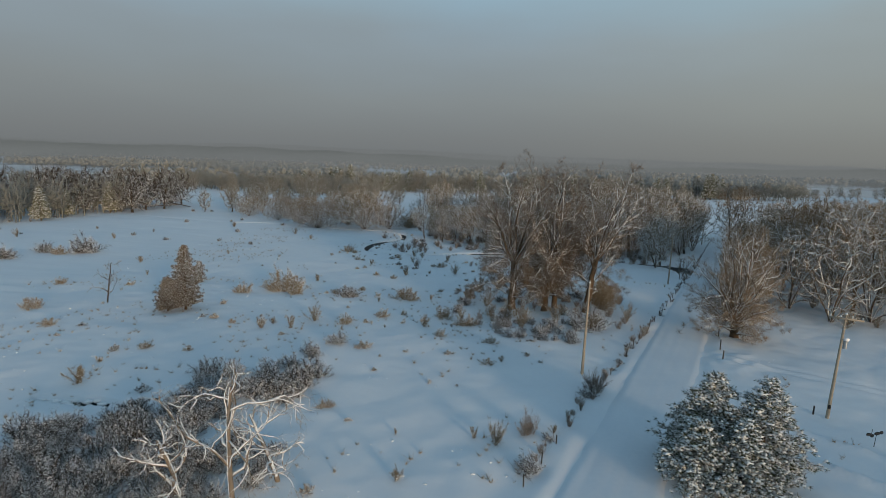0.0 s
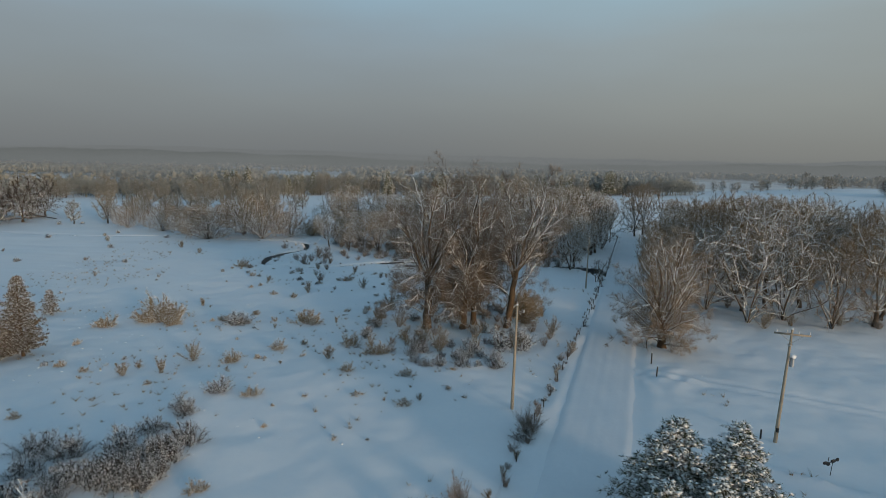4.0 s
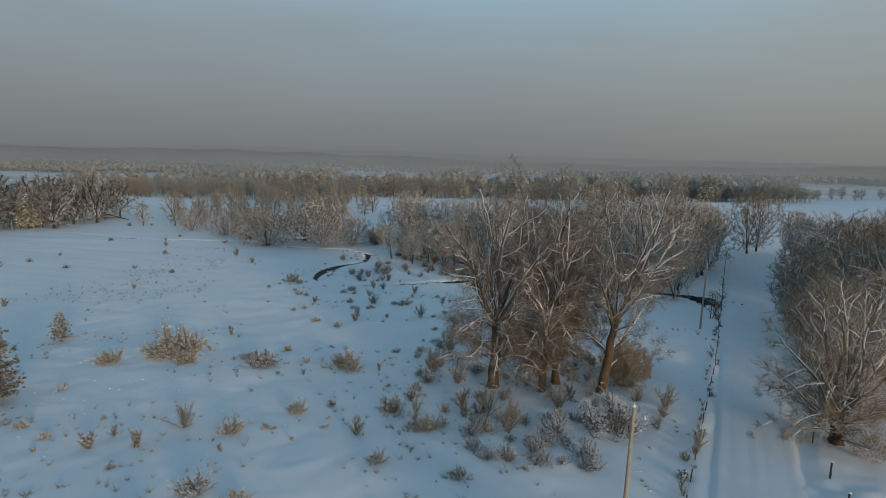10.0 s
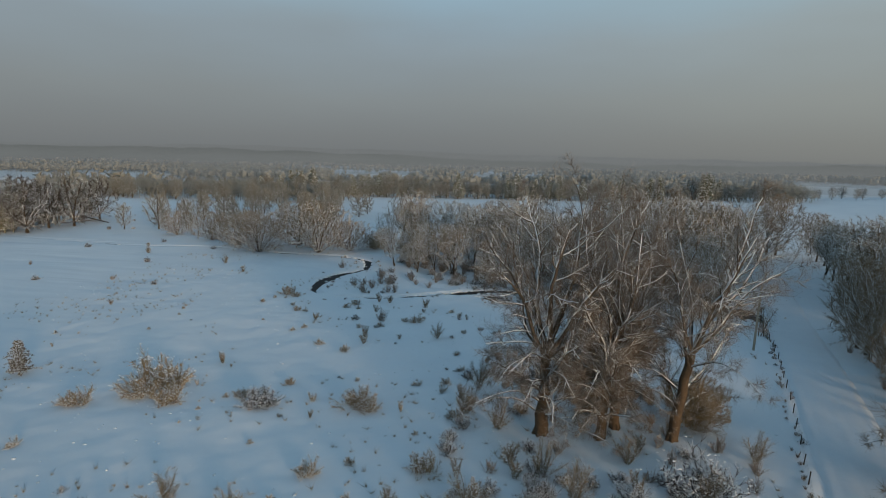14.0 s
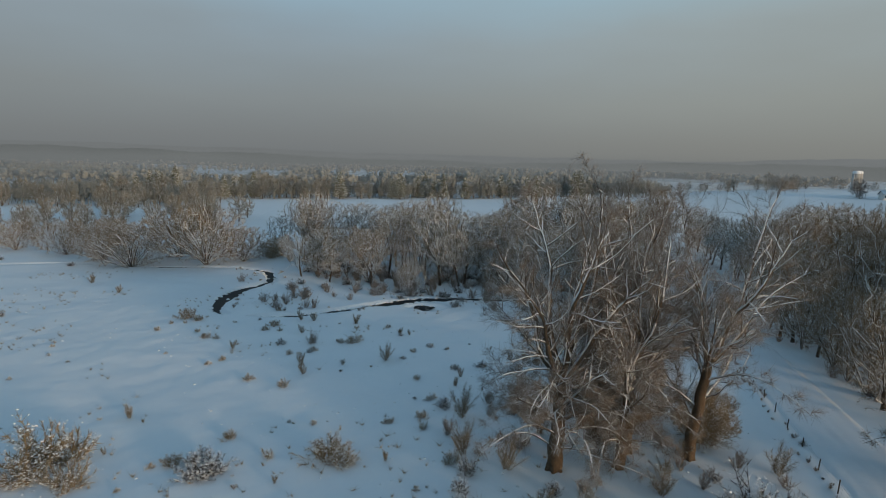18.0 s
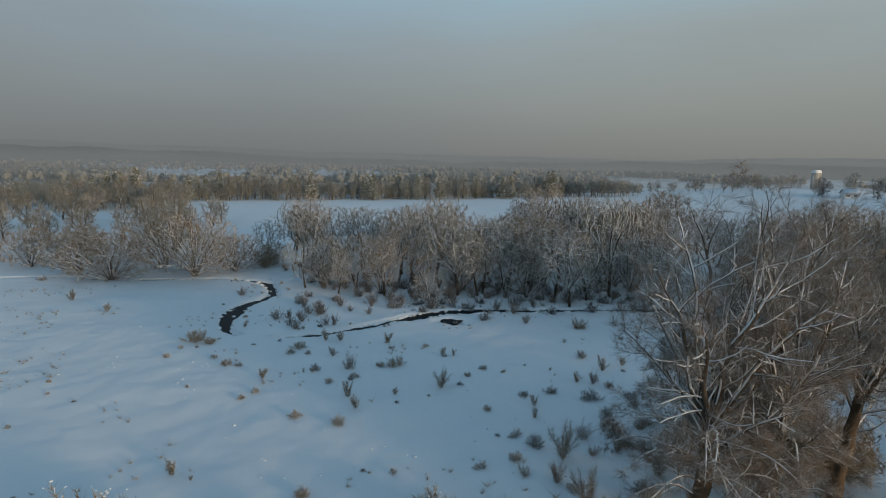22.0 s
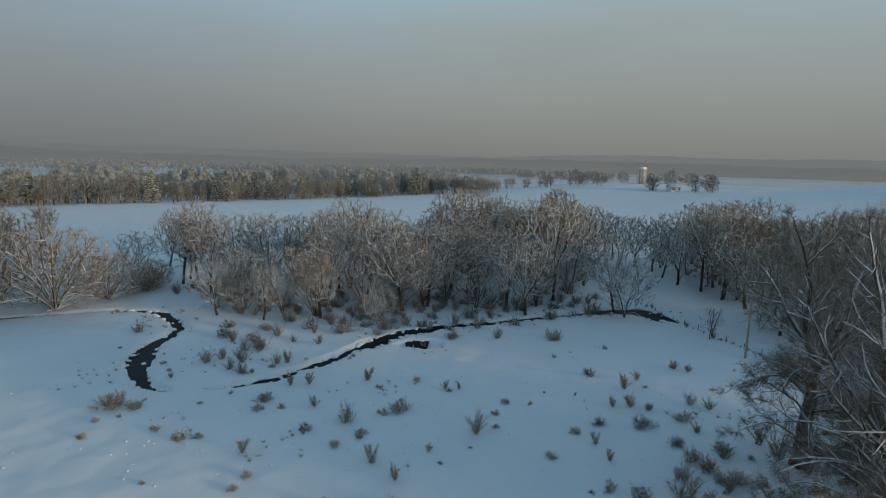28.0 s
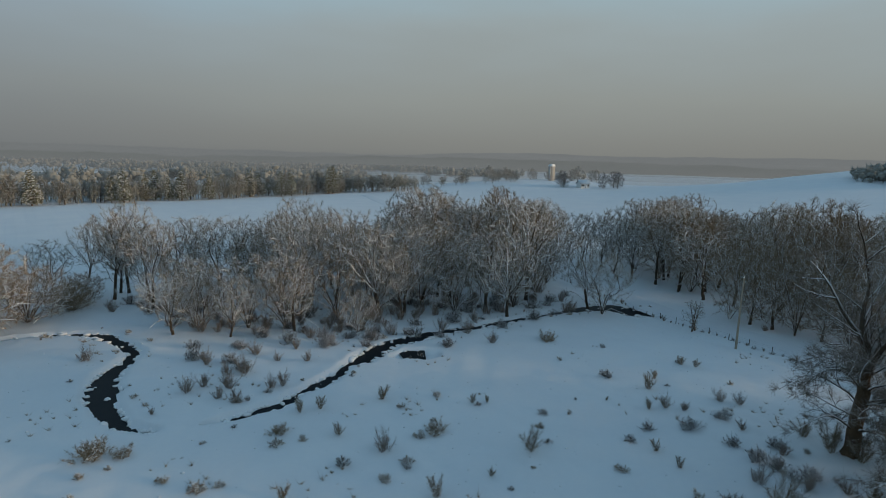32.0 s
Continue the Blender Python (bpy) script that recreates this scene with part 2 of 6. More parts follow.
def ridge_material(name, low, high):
    """Far forested hills seen through cold fog: the fog's grey is put in as glowing colour."""
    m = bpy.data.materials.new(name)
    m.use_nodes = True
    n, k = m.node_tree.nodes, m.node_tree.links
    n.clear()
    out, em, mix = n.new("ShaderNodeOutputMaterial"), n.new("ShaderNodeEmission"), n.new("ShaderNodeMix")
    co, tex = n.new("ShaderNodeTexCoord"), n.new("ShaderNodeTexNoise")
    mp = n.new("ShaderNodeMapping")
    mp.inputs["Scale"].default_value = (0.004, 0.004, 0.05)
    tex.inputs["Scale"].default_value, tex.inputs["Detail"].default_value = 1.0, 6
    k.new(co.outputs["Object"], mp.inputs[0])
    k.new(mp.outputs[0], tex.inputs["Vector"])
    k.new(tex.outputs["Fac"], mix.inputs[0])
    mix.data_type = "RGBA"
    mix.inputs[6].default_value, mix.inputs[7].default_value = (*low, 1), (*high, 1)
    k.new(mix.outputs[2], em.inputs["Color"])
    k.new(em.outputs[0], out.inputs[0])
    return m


# ---- mesh helpers ----
def np_mesh(name, verts, faces, smooth=False):
    """A mesh from arrays: verts (n, 3), faces (m, 3) or (m, 4)."""
    verts, faces = np.asarray(verts, np.float32), np.asarray(faces, np.int32)
    me = bpy.data.meshes.new(name)
    me.vertices.add(len(verts))
    me.vertices.foreach_set("co", verts.ravel())
    me.loops.add(faces.size)
    me.loops.foreach_set("vertex_index", faces.ravel())
    me.polygons.add(len(faces))
    side = faces.shape[1]
    me.polygons.foreach_set("loop_start", np.arange(0, faces.size, side, dtype=np.int32))
    me.update(calc_edges=True)
    if smooth:
        me.polygons.foreach_set("use_smooth", np.ones(len(faces), dtype=bool))
    return me


def part(name, me, mat, parent=None, label="", kind=""):
    ob = new(name, me)
    if kind:
        ob["kind"] = kind
    me.materials.append(mat)
    if parent:
        ob.parent = parent
    if label:
        ob["label"] = label
    return ob


def tubes(segs, sides):
    """Tapered pieces of branch from rows of x0 y0 z0 x1 y1 z1 r0 r1."""
    s = np.asarray(segs, np.float64)
    a, b, ra, rb = s[:, 0:3], s[:, 3:6], s[:, 6], s[:, 7]
    d = b - a
    d /= np.maximum(np.linalg.norm(d, axis=1, keepdims=True), 1e-9)
    ref = np.where(np.abs(d[:, 2:3]) > 0.9, np.array([[1.0, 0, 0]]), np.array([[0, 0, 1.0]]))
    u = np.cross(d, ref)
    u /= np.linalg.norm(u, axis=1, keepdims=True)
    v = np.cross(d, u)
    ang = np.arange(sides) * 2 * np.pi / sides + 0.4
    ring = u[:, None, :] * np.cos(ang)[None, :, None] + v[:, None, :] * np.sin(ang)[None, :, None]
    low = a[:, None, :] + ring * ra[:, None, None]
    top = (b + d * rb[:, None] * 0.3)[:, None, :] + ring * rb[:, None, None]
    verts = np.concatenate([low, top], axis=1).reshape(-1, 3)
    base = np.arange(len(s))[:, None] * (2 * sides)
    i = np.arange(sides)
    j = (i + 1) % sides
    quads = np.stack([base + i, base + sides + i, base + sides + j, base + j], axis=-1).reshape(-1, 4)
    return verts, quads


def cones(segs):
    """Fine twigs: three-sided spikes from rows of x0 y0 z0 x1 y1 z1 r."""
    s = np.asarray(segs, np.float64)
    a, b, r = s[:, 0:3], s[:, 3:6], s[:, 6:7]
    d = b - a
    d /= np.maximum(np.linalg.norm(d, axis=1, keepdims=True), 1e-9)
    ref = np.where(np.abs(d[:, 2:3]) > 0.9, np.array([[1.0, 0, 0]]), np.array([[0, 0, 1.0]]))
    u = np.cross(d, ref)
    u /= np.linalg.norm(u, axis=1, keepdims=True)
    v = np.cross(d, u)
    verts = np.stack([a + u * r, a - u * r * 0.5 + v * r * 0.87, a - u * r * 0.5 - v * r * 0.87, b], axis=1).reshape(-1, 3)
    k = np.arange(len(s))[:, None] * 4
    return verts, np.concatenate([k + np.array([[0, 1, 3]]), k + np.array([[1, 2, 3]]), k + np.array([[2, 0, 3]])], axis=0)


def slivers(segs):
    """Finest twigs of trees that stand far off: one narrow pointed piece each, from rows of x0 y0 z0 x1 y1 z1 r."""
    s = np.asarray(segs, np.float64)
    return blades(s[:, 0:3], s[:, 3:6] - s[:, 0:3], np.linalg.norm(s[:, 3:6] - s[:, 0:3], axis=1), s[:, 6] * 2.2, np.random.default_rng(len(s)))


ICO_BM = bmesh.new()
bmesh.ops.create_icosphere(ICO_BM, subdivisions=1, radius=1.0)
ICO_V = np.array([v.co[:] for v in ICO_BM.verts])
ICO_F = np.array([[v.index for v in f.verts] for f in ICO_BM.faces])
ICO_BM.free()
ICO2_BM = bmesh.new()
bmesh.ops.create_icosphere(ICO2_BM, subdivisions=2, radius=1.0)
ICO2_V = np.array([v.co[:] for v in ICO2_BM.verts])
ICO2_F = np.array([[v.index for v in f.verts] for f in ICO2_BM.faces])
ICO2_BM.free()


OCTA_V = np.array([(1, 0, 0), (0, 1, 0), (-1, 0, 0), (0, -1, 0), (0, 0, 1), (0, 0, -1)], float)
OCTA_F = np.array([(0, 1, 4), (1, 2, 4), (2, 3, 4), (3, 0, 4), (1, 0, 5), (2, 1, 5), (3, 2, 5), (0, 3, 5)])


def pads_of(centres, sizes, rng):
    """Very small uneven pads of snow, eight faces each."""
    c, s = np.asarray(centres, float), np.asarray(sizes, float)
    a = rng.uniform(0, 6.28, len(c))
    v = OCTA_V[None] * s[:, None, :] * rng.uniform(0.75, 1.35, (len(c), 6, 1))
    x = v[..., 0] * np.cos(a)[:, None] - v[..., 1] * np.sin(a)[:, None]
    y = v[..., 0] * np.sin(a)[:, None] + v[..., 1] * np.cos(a)[:, None]
    verts = c[:, None, :] + np.stack([x, y, v[..., 2]], axis=-1)
    return verts.reshape(-1, 3), (OCTA_F[None] + (np.arange(len(c)) * 6)[:, None, None]).reshape(-1, 3)


def clumps(centres, sizes, rng, rough=0.25, fine=False):
    """Uneven small lumps (snow pads): centres (n, 3), sizes (n, 3)."""
    bv, bf = (ICO2_V, ICO2_F) if fine else (ICO_V, ICO_F)
    c, s = np.asarray(centres, float), np.asarray(sizes, float)
    n = len(c)
    jit = 1 + (rng.random((n, len(bv), 1)) - 0.5) * 2 * rough
    verts = c[:, None, :] + bv[None] * s[:, None, :] * jit
    faces = bf[None] + (np.arange(n) * len(bv))[:, None, None]
    return verts.reshape(-1, 3), faces.reshape(-1, 3)


def blades(roots, dirs, lengths, width, rng):
    """Thin pointed leaves or needle tufts as narrow triangles."""
    r, d, ln = np.asarray(roots, float), np.asarray(dirs, float), np.asarray(lengths, float)
    d = d / np.maximum(np.linalg.norm(d, axis=1, keepdims=True), 1e-9)
    side = np.cross(d, rng.normal(size=d.shape))
    side /= np.maximum(np.linalg.norm(side, axis=1, keepdims=True), 1e-9)
    w = np.broadcast_to(np.asarray(width, float), ln.shape)
    a = r - side * w[:, None] * 0.5
    b = r + side * w[:, None] * 0.5
    c = r + d * ln[:, None]
    verts = np.stack([a, b, c], axis=1).reshape(-1, 3)
    return verts, np.arange(len(verts)).reshape(-1, 3)


def join(*pieces):
    """Several (verts, faces) of one face size as one."""
    vs, fs, off = [], [], 0
    for v, f in pieces:
        vs.append(v)
        fs.append(np.asarray(f) + off)
        off += len(v)
    return np.concatenate(vs), np.concatenate(fs)


def box(x, y, z, sx, sy, sz):
    """A box by its centre and size, as quads."""
    c = np.array([[i, j, k] for k in (-1, 1) for j in (-1, 1) for i in (-1, 1)], float) * 0.5 * (sx, sy, sz) + (x, y, z)
    return c, np.array([[0, 2, 3, 1], [4, 5, 7, 6], [0, 1, 5, 4], [2, 6, 7, 3], [0, 4, 6, 2], [1, 3, 7, 5]])


USED = set()


def place(ob, m):
    """Puts a built thing at m; from the second time on a copy of it."""
    if ob.name in USED:
        ob = copy_thing(ob, m)
    USED.add(ob.name)
    ob.matrix_basis = m
    return ob


# ---- the lie of the land ----
def step(v):
    v = np.clip(v, 0, 1)
    return v * v * (3 - 2 * v)


def lattice(ix, iy, seed):
    h = np.sin(ix * 127.1 + iy * 311.7 + seed * 74.7) * 43758.5453
    return h - np.floor(h)


def value_noise(x, y, seed=0):
    ix, iy = np.floor(x), np.floor(y)
    fx, fy = step(x - ix), step(y - iy)
    a, b = lattice(ix, iy, seed), lattice(ix + 1, iy, seed)
    c, d = lattice(ix, iy + 1, seed), lattice(ix + 1, iy + 1, seed)
    return (a * (1 - fx) + b * fx) * (1 - fy) + (c * (1 - fx) + d * fx) * fy - 0.5


def road_x(y):
    return 10.7 + 0.340 * (y - 33)


BROOK = [(-120, 146, 0.8), (-95, 141, 0.8), (-74, 144, 0.8), (-62, 141, 0.8), (-50, 140.4, 0.8), (-40.9, 139.2, 0.9), (-37.7, 137.7, 1.1), (-35.4, 135.2, 1.4), (-34.0, 130.8, 1.3), (-33.4, 126.6, 1.4), (-34.9, 123.8, 1.5),
         (-36.3, 121.7, 1.9), (-37.2, 119.4, 2.2), (-37.9, 115.7, 2.3), (-37.9, 111.6, 1.6), (-37.5, 109.1, 1.5), (-36.7, 106.9, 0.9), (-35.2, 105.5, 0.5)]
BROOK_LOW = [(-31.6, 104.5, 0.4), (-29.9, 104.5, 0.9), (-27.4, 104.6, 1.1), (-24.6, 105.1, 1.2), (-22.5, 106.4, 0.8), (-20.5, 107.1, 1.5), (-17.6, 108.4, 1.3), (-15.7, 110.1, 0.9), (-13.4, 110.9, 2.1), (-11.1, 112.2, 2.4),
             (-8.8, 113.4, 1.9), (-6.6, 113.9, 2.0), (-3.1, 114.0, 1.6), (0.9, 114.1, 1.2), (5.1, 113.4, 1.2), (9.7, 113.0, 1.1), (19.7, 112.0, 1.2), (26.3, 111.4, 2.6), (30.0, 109.1, 3.8), (31.0, 105.7, 3.8), (33.0, 103.4, 2.4)]
POOL = [(-9.0, 109.6, 1.8), (-7.6, 109.1, 2.6), (-6.5, 108.4, 2.4)]
DITCH = [(-36.5, 23.4, 0.5), (-33.5, 23.7, 0.8), (-29.6, 24.3, 0.7), (-26.2, 27.6, 1.0)]


def brook_depth(x, y, line):
    """How far inside the channel (1 in the middle, 0 outside)."""
    best = np.zeros_like(x)
    for (x0, y0, w0), (x1, y1, w1) in zip(line, line[1:]):
        dx, dy = x1 - x0, y1 - y0
        t = np.clip(((x - x0) * dx + (y - y0) * dy) / (dx * dx + dy * dy), 0, 1)
        dist = np.hypot(x - x0 - t * dx, y - y0 - t * dy)
        w = w0 + (w1 - w0) * t
        best = np.maximum(best, np.clip(1.6 - dist / (w * 0.62), 0, 1))
    return best


def land(x, y):
    """Broad height of the ground, with no small relief."""
    x, y = np.asarray(x, float), np.asarray(y, float)
    dip = 1.2 * step((y - 40) / 40) * np.maximum(step((5 - x) / 30), step((y - 80) / 25))
    lean = 0.9 * x + 0.2 * y
    hill = 26 * step((lean - 120) / 300) * (1 - step((y - 140) / 180))
    hill = hill + 9.5 * np.exp(-((x - 265) / 110) ** 2 - ((y - 335) / 75) ** 2)      # farm knoll
    return hill - dip * (1 - step((lean - 60) / 100))


def relief(x, y):
    """Land with drifts, verge, driveway banks and the brook's channel."""
    z = land(x, y)
    near = 1 - step((np.hypot(x, y - 60) - 150) / 200)
    z = z + near * (0.34 * value_noise(x / 9, y / 9, 1) + 0.16 * value_noise(x / 2.7, y / 2.7, 2) + 0.085 * value_noise(x / 1.1, y / 1.1, 3) + 0.045 * value_noise(x / 0.5, y / 0.5, 5))
    z = z + (1 - near) * 3.0 * value_noise(x / 160, y / 160, 4) * step((np.hypot(x, y) - 300) / 300)
    r = x - road_x(y)
    flat = 1 - step((np.abs(r) - 3.2) / 1.6)
    z = z * (1 - flat) + (land(x, y) - 0.06) * flat
    bank = (np.exp(-((r + 3.7) / 0.5) ** 2) + 0.15 * np.exp(-((r - 4.2) / 1.0) ** 2)) * (0.10 + 0.22 * value_noise(x / 1.7, y / 1.7, 8)) * (1 - step((np.abs(y - 60) - 90) / 30))
    bank = bank + step((x - 17) / 2) * (1 - step((x - 23.5) / 1.5)) * np.exp(-((y - 47.5) / 3.0) ** 2) * np.maximum(0, 0.10 + 0.5 * value_noise(x / 0.9, y / 0.9, 10))
    ditch = np.exp(-((r + 6.0) / 1.2) ** 2) * 0.10
    z = z + bank - ditch
    for y0, h in ((31.4, 0.34), (27.3, 0.42)):
        line = y - (y0 - 0.66 * (x - 22.6 if y0 > 30 else x - 20.4))
        run = step((x - 18.5) / 2) * (1 - step((x - 40) / 8))
        z = z + run * np.exp(-(line / 0.5) ** 2) * (h + 0.35 * value_noise(x / 0.8, y / 0.8, 9))
    track = y - (48.2 - 0.47 * (x - 21.5))
    run = step((x - 19) / 3) * (1 - step((x - 60) / 8))
    z = z - run * 0.13 * (np.exp(-((track - 0.5) / 0.33) ** 2) + np.exp(-((track + 1.1) / 0.33) ** 2))
    wet = np.maximum(np.maximum(brook_depth(x, y, BROOK), brook_depth(x, y, BROOK_LOW)), np.maximum(brook_depth(x, y, POOL), 0.9 * brook_depth(x, y, DITCH)))
    rim = 0.5 * value_noise(x / 1.1, y / 1.1, 12) + 0.4 * value_noise(x / 0.45, y / 0.45, 13)
    z = z - 0.46 * step((wet + rim * 0.7 * (wet > 0) - 0.38) / 0.3)
    return z


def gz(x, y):
    return float(relief(np.array([float(x)]), np.array([float(y)]))[0])


def graded(lo, hi, dense_lo, dense_hi, d):
    """Lines closely spaced in the middle and ever wider outside."""
    mid = np.arange(dense_lo, dense_hi + d, d)
    out, v, s = [], dense_hi + d, d
    while v < hi:
        s *= 1.16
        v += s
        out.append(v)
    low, v, s = [], dense_lo, d
    while v > lo:
        s *= 1.16
        v -= s
        low.append(v)
    return np.array(low[::-1] + list(mid) + out)


XS = graded(-4200, 4200, -62, 48, 0.42)
YS = graded(-4200, 4400, 10, 145, 0.42)
GX, GY = np.meshgrid(XS, YS)
GROUND_V = np.stack([GX, GY, relief(GX, GY)], axis=-1).reshape(-1, 3)
row = np.arange(len(XS) - 1)
col = np.arange(len(YS) - 1)[:, None] * len(XS)
q = (col + row).ravel()
ground = part("ground", np_mesh("ground", GROUND_V, np.stack([q, q + 1, q + 1 + len(XS), q + len(XS)], axis=1), True), M_SNOW)
tagged(ground, "snow-covered meadow with soft drifts and old tracks", "ground", kind="structure")

# road: packed snow with wheel ruts
ry = np.arange(-60, 330, 0.8)
rw = np.linspace(-3.05, 3.05, 33)
RY, RW = np.meshgrid(ry, rw, indexing="ij")
RX = road_x(RY) + RW / math.cos(math.atan(0.34)) + 0.12 * value_noise(RY / 3, RW * 0, 20) * np.sign(RW) * (np.abs(RW) > 2.7)
rut = sum(np.exp(-((RW - c) / 0.20) ** 2) for c in (-1.75, -0.45, 0.5, 1.8))
RZ = land(RX, RY) + 0.03 + 0.05 * (1 - (RW / 3.05) ** 2) - 0.014 * rut + 0.035 * value_noise(RX / 0.6, RY / 2.5, 21)
RZ -= 0.13 * step((np.abs(RW) + 0.25 * value_noise(RY / 1.3, RW * 0 + np.sign(RW), 22) - 2.35) / 0.7)
n = len(rw)
q = (np.arange(len(ry) - 1)[:, None] * n + np.arange(n - 1)).ravel()
road = part("road", np_mesh("road", np.stack([RX, RY, RZ], axis=-1).reshape(-1, 3), np.stack([q, q + 1, q + 1 + n, q + n], axis=1), True), M_ROAD)
tagged(road, "straight country road under packed snow with wheel ruts", "road", kind="structure")


def water_ribbon(name, line, drop, label):
    vs, qs = [], []
    for i, (x, y, w) in enumerate(line):
        x0, y0, _ = line[max(i - 1, 0)]
        x1, y1, _ = line[min(i + 1, len(line) - 1)]
        d = Vector((x1 - x0, y1 - y0, 0)).normalized()
        side = Vector((-d.y, d.x, 0)) * (w * 0.5 + 0.9)
        z = float(land(np.array([x]), np.array([y]))[0]) - drop
        vs += [(x + side.x, y + side.y, z), (x - side.x, y - side.y, z)]
        if i:
            qs.append((2 * i - 2, 2 * i - 1, 2 * i + 1, 2 * i))
    ob = part(name, np_mesh(name, vs, qs), M_WATER)
    return tagged(ob, label, "stream", kind="structure")


water_ribbon("water_1", BROOK, 0.27, "winding brook of dark open water between snow banks")
water_ribbon("water_2", BROOK_LOW, 0.27, "narrow brook of dark open water running to a pool")
water_ribbon("water_3", POOL, 0.27, "small dark pool beside the brook")
water_ribbon("water_4", DITCH, 0.28, "dark wet ditch half covered by snow")


# ---- trees ----
def turned(d, angle, azimuth):
    """d leaned by angle (radians) towards azimuth about itself."""
    ref = Vector((0, 0, 1)) if abs(d.z) < 0.9 else Vector((1, 0, 0))
    u = d.cross(ref).normalized()
    v = d.cross(u)
    return (d * math.cos(angle) + (u * math.cos(azimuth) + v * math.sin(azimuth)) * math.sin(angle)).normalized()


def grow(rng, store, key, p, d, length, radius, level, spec, env):
    """One branch and, from it, its children, within the crown's outline env (centre height, half width, half height, shift x, y).
    spec[level]: pieces, wobble, up-pull, children, lean low/high, child length low/high, where they start."""
    pieces, wob, up, kids, lean0, lean1, long0, long1, start = spec[level]
    mid, half, tall, ex, ey = env
    if level + 1 >= len(spec):
        q = p + (d + Vector((0, 0, up))).normalized() * length
        store.setdefault("twigs", []).append((*p, *q, radius))
        return
    pts, rad = [p.copy()], [radius]
    tip = radius * (0.45 if level == 0 else 0.28)
    for i in range(pieces):
        d = (d + Vector((rng.gauss(0, wob), rng.gauss(0, wob), rng.gauss(0, wob) + up))).normalized()
        p = p + d * (length / pieces)
        pts.append(p.copy())
        rad.append(radius + (tip - radius) * (i + 1) / pieces)
        if level and ((p.x - ex) ** 2 + (p.y - ey) ** 2) / half ** 2 + (max(p.z - mid, 0) / tall) ** 2 > rng.uniform(0.82, 1.05):
            rad[-1] = min(rad[-1], tip)
            break
    pieces = len(pts) - 1
    for i in range(pieces):
        store.setdefault(key, []).append((*pts[i], *pts[i + 1], rad[i], rad[i + 1]))
    spin = rng.random() * 6.28
    for c in range(kids):
        f = start + (1 - start) * (c + rng.random() * 0.9) / kids
        s = min(int(f * pieces), pieces - 1)
        g = f * pieces - s
        q = pts[s].lerp(pts[s + 1], min(g, 1))
        ax = (pts[s + 1] - pts[s]).normalized()
        spin += 2.4 + rng.gauss(0, 0.35)
        nd = turned(ax, radians(rng.uniform(lean0, lean1)), spin)
        r = (rad[s] + (rad[s + 1] - rad[s]) * g) * rng.uniform(0.5, 0.72)
        ln = length * rng.uniform(long0, long1) * (1.15 - 0.45 * f)
        kid = "limb%d" % c if level == 0 else key
        grow(rng, store, kid, q, nd, ln, max(r, 0.028 if level < 2 and len(spec) > 4 else 0.013), level + 1, spec, env)


def tree_from(name, store, mats, label, category, group="", sides=(8, 5), one_crown=False, thick=1.0):
    """Makes the thing: an Empty at the base, trunk(s), each limb and the twigs."""
    top = new(name)
    tagged(top, label, category, group)
    loose = []
    for key, segs in store.items():
        if key.startswith("trunk"):
            part("trunk", np_mesh("trunk", *tubes(segs, sides[0]), True), mats[0], top)
        elif key.startswith("limb"):
            if one_crown:
                loose += segs
            else:
                part("limb", np_mesh("limb", *tubes(segs, sides[1]), True), mats[1], top)
    if loose:
        loose = np.array(loose) * ((1,) * 6 + (thick, thick))
        part("branchwork", np_mesh("branchwork", *tubes(loose, sides[1])), mats[1], top, kind="stuff")
    if "twigs" in store:
        tw = np.array(store["twigs"]) * ((1,) * 6 + (thick * thick,))
        fine = slivers(tw) if one_crown else cones(tw)
        part("crown", np_mesh("crown", *fine), mats[2], top, kind="stuff")
    return top


def snow_lines(segs, nr, least=0.012, grip=0.30, gaps=0.18, load=0.006):
    """Ridges of snow lying along the upper and weather side of branches."""
    s = np.asarray(segs, float)
    d = s[:, 3:6] - s[:, 0:3]
    ln = np.linalg.norm(d, axis=1, keepdims=True)
    d = d / np.maximum(ln, 1e-6)
    w = np.array([[-0.34, -0.30, 0.90]])
    perp = w - d * (d * w).sum(1, keepdims=True)
    hold = np.linalg.norm(perp, axis=1)
    keep = (hold > grip) & (s[:, 7] > least) & (nr.random(len(s)) > gaps)
    s, perp, hold = s[keep], (perp / np.maximum(hold, 1e-6)[:, None])[keep], hold[keep]
    r = np.minimum(s[:, 6:8] * (0.35 + 0.40 * hold[:, None]), 0.07) + load * (0.5 + 0.5 * hold[:, None])
    return np.concatenate([s[:, 0:3] + perp * (s[:, 6:7] * 0.62 + 0.004), s[:, 3:6] + perp * (s[:, 7:8] * 0.62 + 0.004), r], axis=1)


